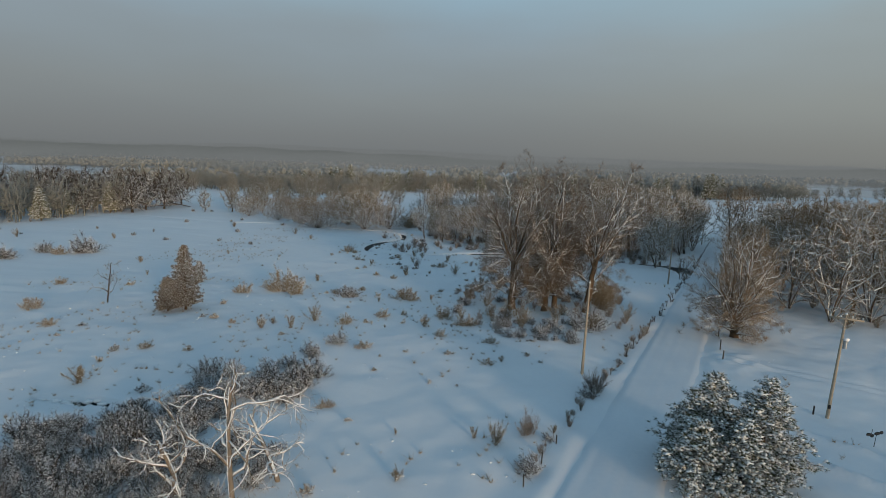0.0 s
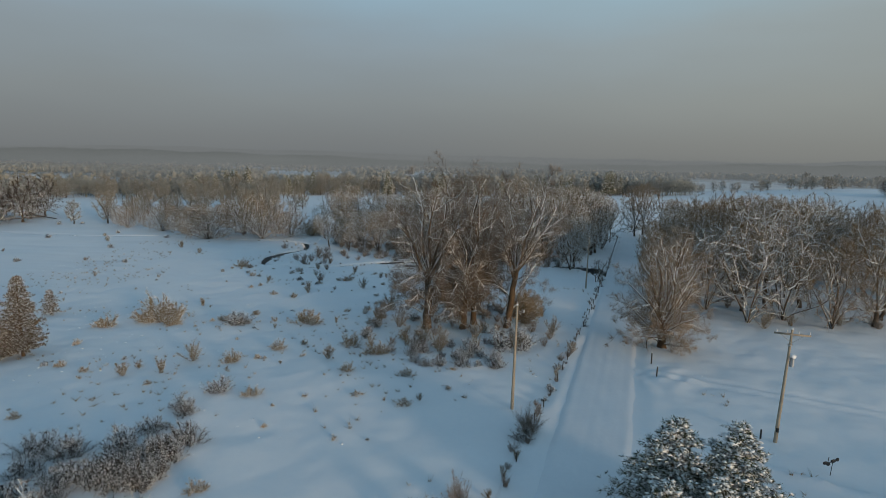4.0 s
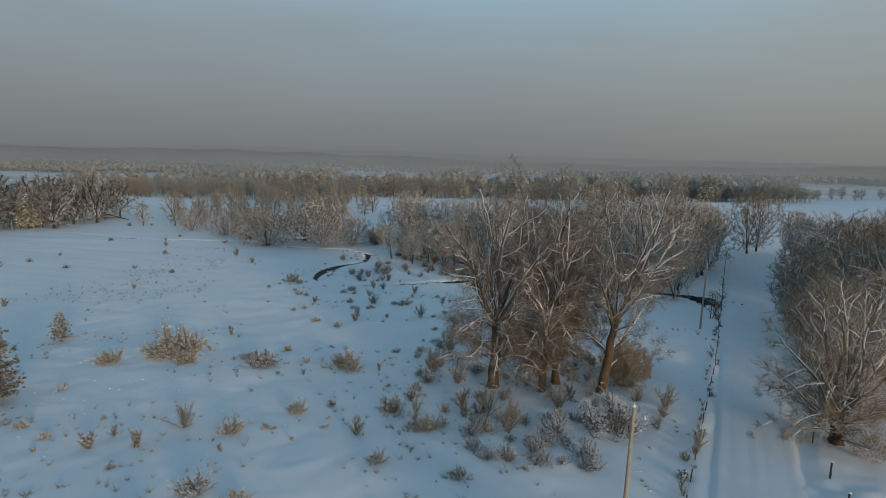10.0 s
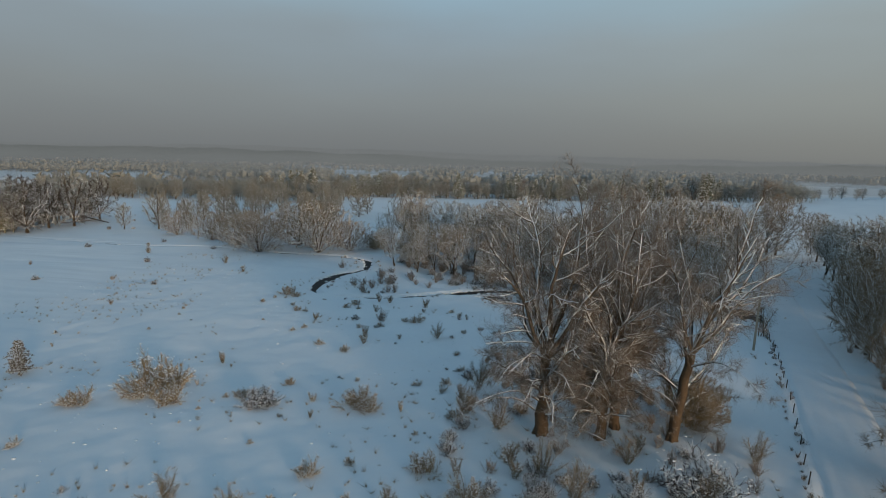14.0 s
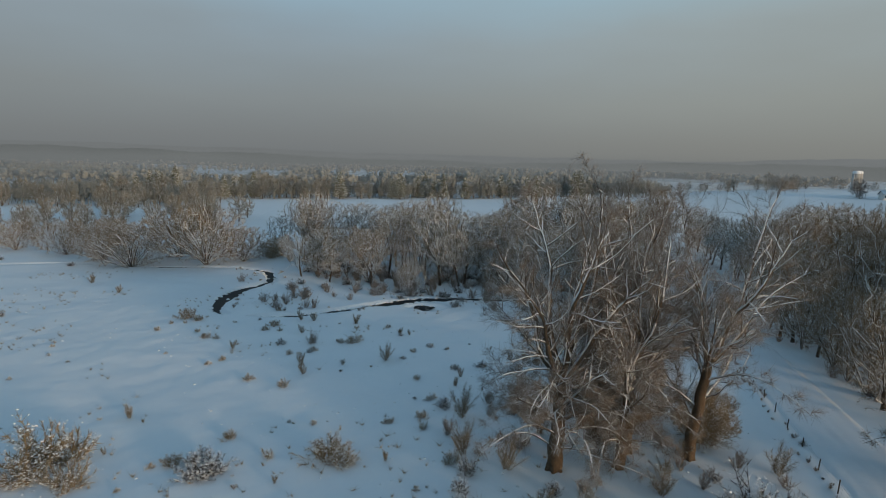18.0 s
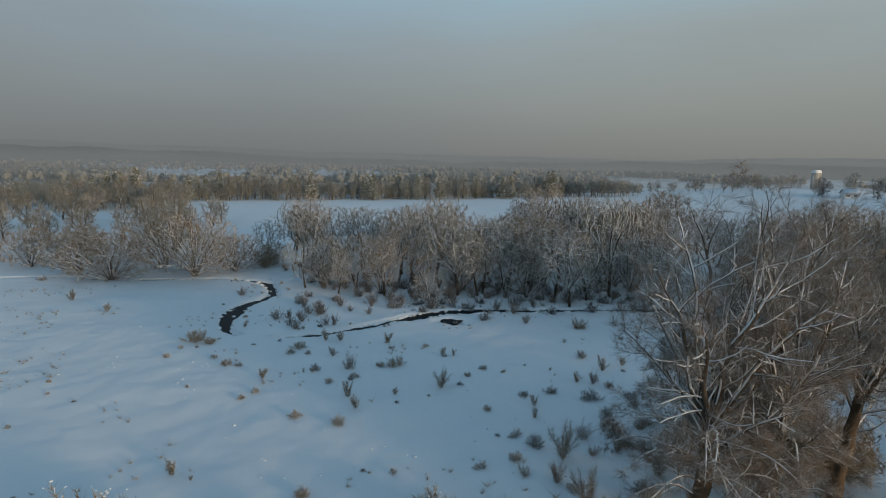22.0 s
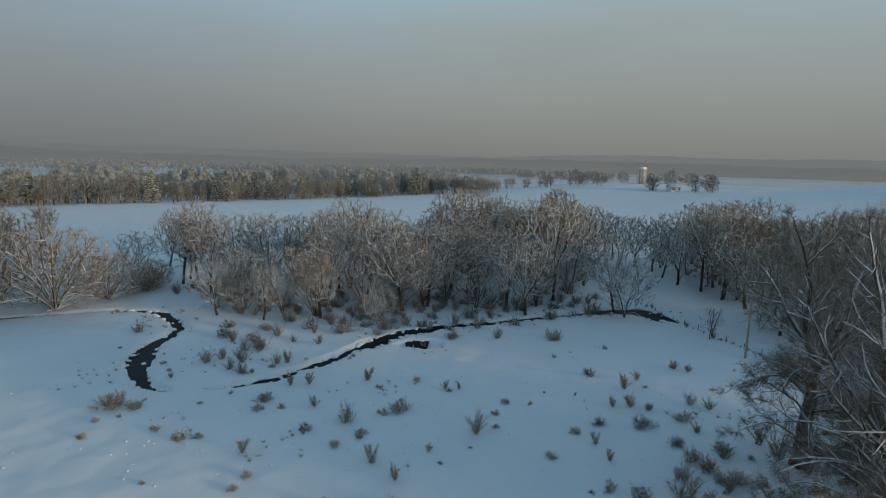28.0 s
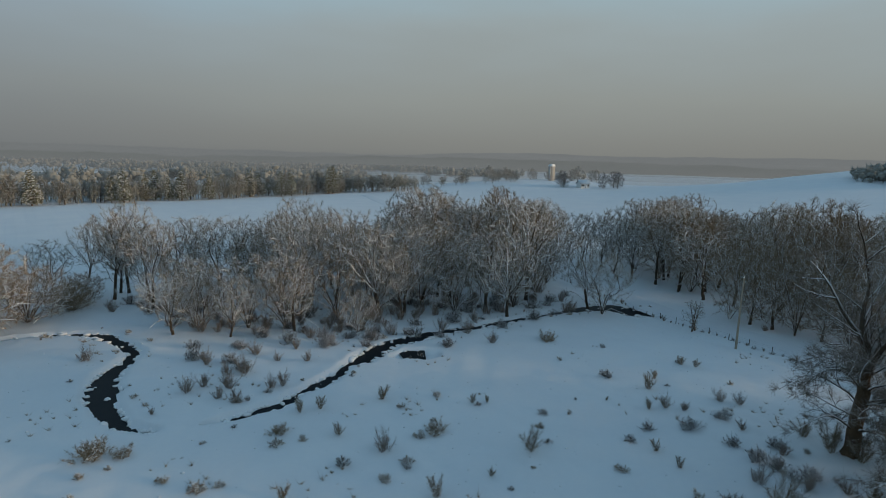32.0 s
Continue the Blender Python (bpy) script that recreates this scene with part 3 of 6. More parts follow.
def crown_tree(name, seed, height, width, bole, trunk_r, mats, label, spines=8, nodes=1500, twigs=10, low=0.2, peak=0.5, lean=(0, 0), shift=(0, 0),
               arch=0, foot=False, reach=(0.45, 1.05), twig_r=0.013, pull=0.17, group="", sides=(8, 5), one_crown=False, thin=6, stout=1.0, least=0.022, gaps=0.2, sway=0.05, load=0.012, fuzz=0.52, flat=0.86, sag=0.6):
    """A bare tree whose branches share out a rounded crown: rising main limbs, then each next bit of crown is joined by the shortest way.
    low: where the crown begins, peak: where it is widest (parts of the height); foot: the limbs part at the ground."""
    rng, nr = random.Random(seed), np.random.default_rng(seed)
    half, z0 = width * 0.5, height * low
    ph = nr.uniform(0, 6.28, 3)

    def wide(f, a):
        w = np.where(f < peak, np.sin(np.pi / 2 * (0.38 + 0.62 * f / peak)), np.sqrt(np.maximum(1 - ((f - peak) / (1 - peak)) ** 2, 0.0)))
        return half * w * (1 + 0.13 * np.sin(3 * a + ph[0] + 3 * f) + 0.10 * np.sin(5 * a + ph[1] - 7 * f) + 0.06 * np.sin(9 * a + ph[2] + 14 * f))

    f, a = nr.random(nodes * 6), nr.uniform(0, 6.283, nodes * 6)
    w = wide(f, a)
    keep = np.nonzero(nr.random(nodes * 6) < (w / w.max()) ** 2)[0][:nodes]
    f, a, w = f[keep], a[keep], w[keep]
    r = w * nr.random(len(f)) ** 0.52
    free = np.stack([shift[0] * (0.3 + f) + r * np.cos(a), shift[1] * (0.3 + f) + r * np.sin(a), z0 + f * (height - z0) + nr.normal(0, 0.1, len(f))], axis=1)

    pos, parent, limb, path = [(0.0, 0.0, -0.3)], [-1], [0], [0.0]

    def chain(start, ends, tag):
        last = start
        for p in ends:
            pos.append(tuple(p))
            parent.append(last)
            limb.append(tag)
            path.append(path[last] + math.dist(p, pos[last]))
            last = len(pos) - 1
        return last

    rise = 7
    d = Vector((math.sin(radians(lean[0])), math.sin(radians(lean[1])), 1)).normalized()
    chain(0, [Vector((rng.gauss(0, 0.04), rng.gauss(0, 0.04), 0)) + d * (bole * (k + 1) / rise) for k in range(rise)], 0)
    for c in range(spines):
        g = c / max(spines - 1, 1)
        start = 0 if foot else (rise if g < 0.45 else rise - rng.randrange(3))
        az = c * 2.4 + rng.gauss(0, 0.25)
        fc = 0.95 - 0.72 * g + rng.uniform(-0.08, 0.05)
        rad = 0.86 * float(wide(np.array([fc]), np.array([az]))[0])
        p0 = Vector(pos[start])
        p2 = Vector((shift[0] * (0.3 + fc) + rad * math.cos(az), shift[1] * (0.3 + fc) + rad * math.sin(az), z0 + fc * (height - z0)))
        span = (p2 - p0).length
        p1 = p0.lerp(p2, 0.45) + Vector((-math.cos(az), -math.sin(az), 0.6)) * span * rng.uniform(0.04, 0.16)
        n = max(4, int(span / 0.85))
        off, line = Vector((0, 0, 0)), []
        for k in range(1, n + 1):
            t = k / n
            off = off * 0.9 + Vector((rng.gauss(0, sway), rng.gauss(0, sway), rng.gauss(0, sway * 0.5)))
            line.append(p0 * (1 - t) ** 2 + p1 * 2 * t * (1 - t) + p2 * t * t + off)
        chain(start, line, c + 1)
    for c in range(arch):
        start = 2 + int((rise - 2) * c / max(arch, 1) + rng.random())
        az = c * 2.4 + rng.uniform(0, 1.0)
        ln = half * rng.uniform(0.75, 1.12)
        up = rng.uniform(0.5, 1.9)
        p0 = Vector(pos[start])
        off, line = Vector((0, 0, 0)), []
        n = max(4, int(ln / 0.75))
        for k in range(1, n + 1):
            t = k / n
            off = off * 0.88 + Vector((rng.gauss(0, 0.09), rng.gauss(0, 0.09), rng.gauss(0, 0.05)))
            line.append(p0 + Vector((math.cos(az) * ln * t, math.sin(az) * ln * t, up * 3.0 * t * (1.15 - t))) + off)
        chain(start, line, 100 + c)

    def cost(q, far):
        e = free - np.array(q)
        return np.sqrt(e[:, 0] ** 2 + e[:, 1] ** 2 + (flat * e[:, 2]) ** 2) + sag * np.maximum(-e[:, 2], 0) + pull * far

    best, owner = np.full(len(free), 1e9), np.zeros(len(free), int)
    for i in range(3, len(pos)):
        c = cost(pos[i], path[i]) + (1.2 if i <= rise else 0)
        m = c < best
        best[m], owner[m] = c[m], i
    done = np.zeros(len(free), bool)
    for _ in range(len(free)):
        i = int(np.argmin(np.where(done, 1e9, best)))
        done[i] = True
        o = int(owner[i])
        p = tuple(free[i])
        pos.append(p)
        parent.append(o)
        limb.append(limb[o] if limb[o] else 999)
        path.append(path[o] + math.dist(p, pos[o]))
        c = cost(p, path[-1])
        m = (c < best) & ~done
        best[m], owner[m] = c[m], len(pos) - 1

    total = len(pos)
    count, heir = np.zeros(total, int), np.full(total, -1)
    for i in range(total - 1, 0, -1):
        count[i] = max(count[i], 1)
        count[parent[i]] += count[i]
        if heir[parent[i]] < 0 or count[i] > count[heir[parent[i]]]:
            heir[parent[i]] = i
    P, par = np.array(pos), np.array(parent)
    move = np.nonzero((heir >= 0) & (np.arange(total) > rise))[0]
    P[move] += nr.normal(0, 0.03, (len(move), 3))
    for _ in range(2):
        P[move] = 0.5 * P[move] + 0.25 * (P[par[move]] + P[heir[move]])
    tip_r = twig_r * 1.4 * stout
    power = math.log(max(trunk_r / tip_r, 1.5)) / math.log(count[0])
    R = tip_r * count ** power
    store = {}
    for i in range(1, total):
        q = par[i]
        key = "trunk" if i <= rise and not foot else "limb%d" % limb[i]
        store.setdefault(key, []).append((*P[q], *P[i], R[q] * 1.12 if i <= rise else min(R[q], R[i] * 1.3), R[i]))
    if not foot:
        for i in range(6):      # root flare
            b = i * 1.05 + rng.random() * 0.4
            store["trunk"].append((0.05 * math.cos(b), 0.05 * math.sin(b), 0.75, trunk_r * 1.5 * math.cos(b), trunk_r * 1.5 * math.sin(b), -0.35, trunk_r * 0.62, trunk_r * 0.25))
    fine = np.nonzero((count <= thin) & (np.arange(total) > rise))[0]
    src = np.repeat(fine, twigs)
    ax = P[src] - P[par[src]]
    ax /= np.maximum(np.linalg.norm(ax, axis=1, keepdims=True), 1e-6)
    out = P[src] - np.array([shift[0], shift[1], height * (low + (1 - low) * peak * 0.6)])
    out /= np.maximum(np.linalg.norm(out, axis=1, keepdims=True), 1e-6)
    dr = ax * 0.65 + out * 0.35 + nr.normal(0, fuzz, (len(src), 3)) + np.array([0, 0, 0.06])
    dr /= np.linalg.norm(dr, axis=1, keepdims=True)
    root = P[par[src]] + (P[src] - P[par[src]]) * nr.random((len(src), 1))
    store["twigs"] = np.concatenate([root, root + dr * nr.uniform(*reach, (len(src), 1)), np.full((len(src), 1), twig_r)], axis=1)
    top = tree_from(name, store, mats, label, "tree", group, sides, one_crown)
    snowy = snow_lines(np.concatenate([np.array(v) for key, v in store.items() if key.startswith("limb")]), nr, least, gaps=gaps, load=load)
    cover = tubes(snowy, 4 if not one_crown else 3)
    part("snow", np_mesh("snow", *cover, True), M_CAP, top, "ridges of snow along the branches", "stuff")
    return top


def leaned(d, angle, azimuth):
    """Rows of directions d, each leaned by its angle towards its azimuth."""
    ref = np.where(np.abs(d[:, 2:3]) > 0.9, np.array([[1.0, 0, 0]]), np.array([[0, 0, 1.0]]))
    u = np.cross(d, ref)
    u /= np.linalg.norm(u, axis=1, keepdims=True)
    v = np.cross(d, u)
    c, s = np.cos(angle)[:, None], np.sin(angle)[:, None]
    return d * c + (u * np.cos(azimuth)[:, None] + v * np.sin(azimuth)[:, None]) * s


def old_tree(name, seed, height, width, bole, trunk_r, mats, label, limbs=10, sub=(15, 9, 13), low=0.2, peak=0.5, lean=(0, 0), shift=(0, 0), arch=0,
             twig=(0.35, 0.95), twig_r=0.0078, group="", sides=(9, 5), wander=0.22, least=0.015, rise=0.92, gaps=0.08, load=0.019):
    """An old bare tree seen from near: trunk, rising main limbs that reach for a rounded crown, side branches all along them, branchlets, fine twigs and snow.
    low: where the crown begins, peak: where it is widest (parts of the height); arch: drooping boughs on the trunk."""
    nr = np.random.default_rng(seed)
    half, z0 = width * 0.5, height * low
    ph = nr.uniform(0, 6.28, 3)

    def wide(f, a):
        f = np.clip(f, 0, 1)
        w = np.where(f < peak, np.sin(np.pi / 2 * (0.38 + 0.62 * f / peak)), np.sqrt(np.maximum(1 - ((f - peak) / (1 - peak)) ** 2, 0.0)))
        return half * w * (1 + 0.11 * np.sin(3 * a + ph[0] + 3 * f) + 0.08 * np.sin(5 * a + ph[1] - 7 * f) + 0.05 * np.sin(9 * a + ph[2] + 14 * f))

    def inside(p):
        f = (p[..., 2] - z0) / (height - z0)
        x, y = p[..., 0] - shift[0] * (0.3 + f), p[..., 1] - shift[1] * (0.3 + f)
        return (np.hypot(x, y) < wide(f, np.arctan2(y, x)) + 0.1) & (f < 1) & (f > -0.12)

    store = {}
    d = np.array([math.sin(radians(lean[0])), math.sin(radians(lean[1])), 1.0])
    d /= np.linalg.norm(d)
    n = 7
    t = np.linspace(0, 1, n + 1)[:, None]
    trunk = np.array([[0, 0, -0.3]]) * (1 - t) + d * bole * t + nr.normal(0, 0.05, (n + 1, 3)) * (t > 0.1)
    tr = trunk_r * (1.15 - 0.38 * t[:, 0])
    store["trunk"] = [(*trunk[i], *trunk[i + 1], tr[i], tr[i + 1]) for i in range(n)]
    for i in range(6):      # root flare
        b = i * 1.05 + nr.random() * 0.4
        store["trunk"].append((0.05 * math.cos(b), 0.05 * math.sin(b), 0.75, trunk_r * 1.5 * math.cos(b), trunk_r * 1.5 * math.sin(b), -0.35, trunk_r * 0.62, trunk_r * 0.25))

    curves = []      # points, radii, tag
    for c in range(limbs):
        g = c / max(limbs - 1, 1)
        az = c * 2.4 + nr.normal(0, 0.25)
        fc = rise - (rise - 0.12) * g ** 1.25 + nr.uniform(-0.08, 0.04)
        rad = 0.8 * float(wide(np.array([fc]), np.array([az]))[0])
        p2 = np.array([shift[0] * (0.3 + fc) + rad * math.cos(az), shift[1] * (0.3 + fc) + rad * math.sin(az), z0 + fc * (height - z0)])
        k = n - int(round(4 * max(0.0, (0.5 - fc) / 0.4) * nr.uniform(0.7, 1.1)))
        p0, r0 = trunk[k], trunk_r * (0.50 - 0.24 * g) * nr.uniform(0.85, 1.1)
        span = float(np.linalg.norm(p2 - p0))
        out = np.array([math.cos(az), math.sin(az), 0])
        p1 = p0 + (p2 - p0) * 0.45 + (np.array([0, 0, 0.6]) - out * 0.5) * span * nr.uniform(-0.02, 0.14)
        m = max(5, int(span / 0.8))
        t = np.linspace(0, 1, m + 1)[:, None]
        a, b = nr.uniform(0, 6.28, 3), nr.uniform(4, 9, 3)
        sway = wander * np.sin(t * b + a) * np.minimum(t * 3, 1) + nr.normal(0, 0.025, (m + 1, 3)) * (t > 0)
        pts = p0 * (1 - t) ** 2 + p1 * 2 * t * (1 - t) + p2 * t * t + sway * span * 0.12
        curves.append((pts, r0 * (1 - t[:, 0]) ** 0.85 + 0.014, "limb%d" % c))
    for c in range(arch):
        k = 2 + int((n - 2) * c / max(arch, 1) + nr.random())
        az = c * 2.4 + nr.uniform(0, 1.0)
        ln = half * nr.uniform(0.78, 1.14)
        up = nr.uniform(0.7, 2.3)
        m = max(5, int(ln / 0.7))
        t = np.linspace(0, 1, m + 1)[:, None]
        a, b = nr.uniform(0, 6.28, 3), nr.uniform(4, 9, 3)
        pts = trunk[min(k, n)] + np.concatenate([math.cos(az) * ln * t, math.sin(az) * ln * t, up * 3.0 * t * (1.05 - t)], axis=1) + 0.25 * np.sin(t * b + a) * np.minimum(t * 3, 1) * 0.6
        curves.append((pts, 0.07 * (1 - 0.8 * t[:, 0]), "limb%d" % (100 + c)))

    twigs = []
    for pts, rad, tag in curves:
        segs = [np.concatenate([pts[:-1], pts[1:], rad[:-1, None], rad[1:, None]], axis=1)]
        P, R = pts[None], rad[None]
        start = 0.14
        low_bough = int(tag[4:]) >= 100
        for level, (kids, lean0, lean1, len0, len1, pieces, wob, up) in enumerate(((sub[0], 32, 66, 0.20, 0.42, 6, 0.12, 0.035), (sub[1], 28, 64, 0.30, 0.55, 3, 0.14, 0.02), (sub[2], 18, 65, 0, 0, 1, 0, 0))):
            if low_bough:
                kids = (10, 6, 10)[level]
            nb, m = P.shape[0], P.shape[1] - 1
            f = start + (1 - start) * (np.arange(kids)[None] + nr.random((nb, kids))) / kids
            i = np.minimum((f * m).astype(int), m - 1)
            g = (f * m - i)[..., None]
            row = np.arange(nb)[:, None]
            a, b = P[row, i], P[row, i + 1]
            q = (a + (b - a) * g).reshape(-1, 3)
            ax = (b - a).reshape(-1, 3)
            ax /= np.maximum(np.linalg.norm(ax, axis=1, keepdims=True), 1e-6)
            spin = (np.arange(kids)[None] * 2.4 + nr.uniform(0, 6.28, (nb, 1)) + nr.normal(0, 0.4, (nb, kids))).ravel()
            nd = leaned(ax, np.radians(nr.uniform(lean0, lean1, len(q))), spin)
            if level == 2:
                nd = nd + np.array([0, 0, 0.10])
                tip = q + nd * nr.uniform(*twig, (len(q), 1))
                twigs.append(np.concatenate([q, tip, np.full((len(q), 1), twig_r)], axis=1))
                break
            whole = np.repeat(np.linalg.norm(np.diff(P, axis=1), axis=2).sum(1), kids)
            L = whole * nr.uniform(len0, len1, len(q)) * (1.02 - 0.28 * f.ravel())
            for s in (1.0, 0.8, 0.6, 0.45, 0.3):
                L = np.where(inside(q + nd * L[:, None]), L, L * 0.78)
            L = np.maximum(L, 0.25)
            rr = (R[row, i] * 0.55).ravel()
            r = np.clip(rr * nr.uniform(0.6, 1.1, len(q)), (0.018, 0.010)[level], (0.055, 0.022)[level])
            path, rads = [q], [r]
            for k in range(pieces):
                nd = nd + nr.normal(0, wob, nd.shape) + np.array([0, 0, up])
                nd /= np.linalg.norm(nd, axis=1, keepdims=True)
                path.append(path[-1] + nd * (L / pieces)[:, None])
                rads.append(r * (1 - 0.7 * (k + 1) / pieces))
            P, R = np.stack(path, 1), np.stack(rads, 1)
            segs.append(np.concatenate([P[:, :-1].reshape(-1, 3), P[:, 1:].reshape(-1, 3), R[:, :-1].reshape(-1, 1), R[:, 1:].reshape(-1, 1)], axis=1))
            start = 0.12
        store[tag] = list(np.concatenate(segs))
    store["twigs"] = np.concatenate(twigs)
    top = tree_from(name, store, mats, label, "tree", group, sides)
    snowy = snow_lines(np.concatenate([np.array(v) for key, v in store.items() if key.startswith("limb")]), nr, least, gaps=gaps, load=load)
    part("snow", np_mesh("snow", *tubes(snowy, 4), True), M_CAP, top, "ridges of snow along the branches", "stuff")
    return top


def clump_tree(name, seed, height, width, stems, mats, label, dense=1.0, group="", bend=0.03, r=0.11, category="tree", mid=0.48, flat=0.36):
    """Many stems from one foot, fanning out to a rounded crown."""
    rng = random.Random(seed)
    store = {}
    env = (height * mid, width * 0.5, height * (1 - mid) * 0.98, 0, 0)
    spec = [None,
            (9, 0.12, bend, int(10 * dense), 20, 50, 0.28, 0.48, 0.10),
            (5, 0.19, 0.03, int(6 * dense), 24, 60, 0.36, 0.64, 0.08),
            (3, 0.22, 0.02, int(9 * dense), 20, 60, 0.30, 0.6, 0.05),
            (1, 0.15, 0.05, 0, 0, 0, 0, 0, 0)]
    for i in range(stems):
        a = i * 2.4 + rng.random() * 0.5
        f = math.sqrt((i + 0.5) / stems)
        lean = math.atan2(width * 0.5, height * flat) * f
        ln = math.hypot(height * (1.0 - 0.55 * f * f), width * 0.5 * f) * rng.uniform(0.9, 1.08)
        d = turned(Vector((0.01, 0, 1)).normalized(), lean, a)
        grow(rng, store, "limb%d" % i, Vector((0.3 * f * math.cos(a), 0.3 * f * math.sin(a), -0.15)), d, ln, r * rng.uniform(0.7, 1.15), 1, spec, env)
    return tree_from(name, store, mats, label, category, group, sides=(6, 4), one_crown=stems > 14)


def wood_tree(name, seed, height, mats, label, dense=1.0, stems=1, group="", crown=0.4, lean=4, wide=0.34, thick=1.0):
    """A slender tree of a wood edge, one or more stems, crown from well below the middle."""
    rng = random.Random(seed)
    store = {}
    env = (height * 0.55, height * wide, height * 0.45, 0, 0)
    spec = [(9, 0.07, 0.02, int(17 * dense), 32, 68, 0.32, 0.52, crown),
            (6, 0.20, 0.05, int(8 * dense), 26, 64, 0.34, 0.58, 0.10),
            (2, 0.22, 0.03, int(10 * dense), 20, 65, 0.35, 0.7, 0.05),
            (1, 0.15, 0.05, 0, 0, 0, 0, 0, 0)]
    for i in range(stems):
        a = rng.random() * 6.28
        d = turned(Vector((0.01, 0, 1)).normalized(), radians(rng.uniform(0, lean) + (13 if stems > 1 else 0)), a)
        grow(rng, store, "trunk%d" % i, Vector((0.2 * i * math.cos(a), 0.2 * i * math.sin(a), -0.2)), d, height * rng.uniform(0.88, 1.0), 0.015 * height, 0, spec, env)
    return tree_from(name, store, mats, label, "tree", group, sides=(6, 4), one_crown=True, thick=thick)


def pine(name, seed, height, width, mats, label, tufts=1.0, group="", snow=1.0, fine=True):
    """A conifer with uneven whorls of boughs, needle tufts and snow pads."""
    rng, nr = random.Random(seed), np.random.default_rng(seed)
    top = new(name)
    tagged(top, label, "conifer", group)
    part("trunk", np_mesh("trunk", *tubes([(0, 0, -0.2, 0.03, 0, height * 0.5, height * 0.022, height * 0.014), (0.03, 0, height * 0.5, 0, 0.02, height * 0.97, height * 0.014, 0.02)], 7), True), M_BARK, top)
    boughs, roots, dirs, lens, caps, sizes = [], [], [], [], [], []
    layers = int(13 * tufts) + 6
    for k in range(layers):
        f = (k + 0.5) / layers
        z = height * (0.06 + 0.92 * f)
        reach = width * 0.5 * (1 - f) ** 0.72 * rng.uniform(0.85, 1.12) + 0.12
        if f < 0.12:
            reach *= 0.85
        for b in range(max(4, int(9 * (1 - f * 0.55)))):
            a = b * 6.283 / max(4, int(9 * (1 - f * 0.55))) + k * 0.9 + rng.uniform(-0.25, 0.25)
            ln = reach * rng.uniform(0.7, 1.1)
            rise = rng.uniform(-0.12, 0.28)
            p0 = Vector((0, 0, z))
            p1 = p0 + Vector((math.cos(a) * ln, math.sin(a) * ln, ln * rise))
            boughs.append((*p0, *p1, 0.018 + 0.012 * (1 - f), 0.008))
            n = max(2, int((3 + ln * 3.2) * tufts))
            for s in range(n):
                g = 0.25 + 0.78 * (s + rng.random()) / n
                q = p0.lerp(p1, g) + Vector((rng.gauss(0, 0.16), rng.gauss(0, 0.16), rng.gauss(0, 0.07))) * (0.4 + ln * 0.35)
                for _ in range(13 if fine else 8):
                    v = Vector((math.cos(a), math.sin(a), 0.25)) * 0.8 + Vector((rng.gauss(0, 0.7), rng.gauss(0, 0.7), rng.gauss(0, 0.5)))
                    roots.append(q[:])
                    dirs.append(v[:])
                    lens.append(rng.uniform(0.16, 0.38) * (1 if fine else 3.2))
                for _ in range(4 if fine else 1):
                    if rng.random() < 0.5 * snow:
                        u = rng.uniform(0.03, 0.11 if snow >= 1 else 0.06) * (1 if fine else 3.0)
                        caps.append((q.x + rng.gauss(0, 0.10), q.y + rng.gauss(0, 0.10), q.z + 0.04 + rng.gauss(0, 0.05)))
                        sizes.append((u * rng.uniform(0.7, 1.9), u * rng.uniform(0.7, 1.9), u * rng.uniform(0.45, 0.8)))
    part("boughwork", np_mesh("boughwork", *tubes(boughs, 4)), M_BARK, top, kind="stuff")
    part("crown", np_mesh("crown", *blades(roots, dirs, lens, 0.06 if fine else 0.32, nr)), mats[0], top, kind="stuff")
    part("snow", np_mesh("snow", *pads_of(caps, sizes, nr), True), M_CAP, top, "clinging snow pads", "stuff")
    return top


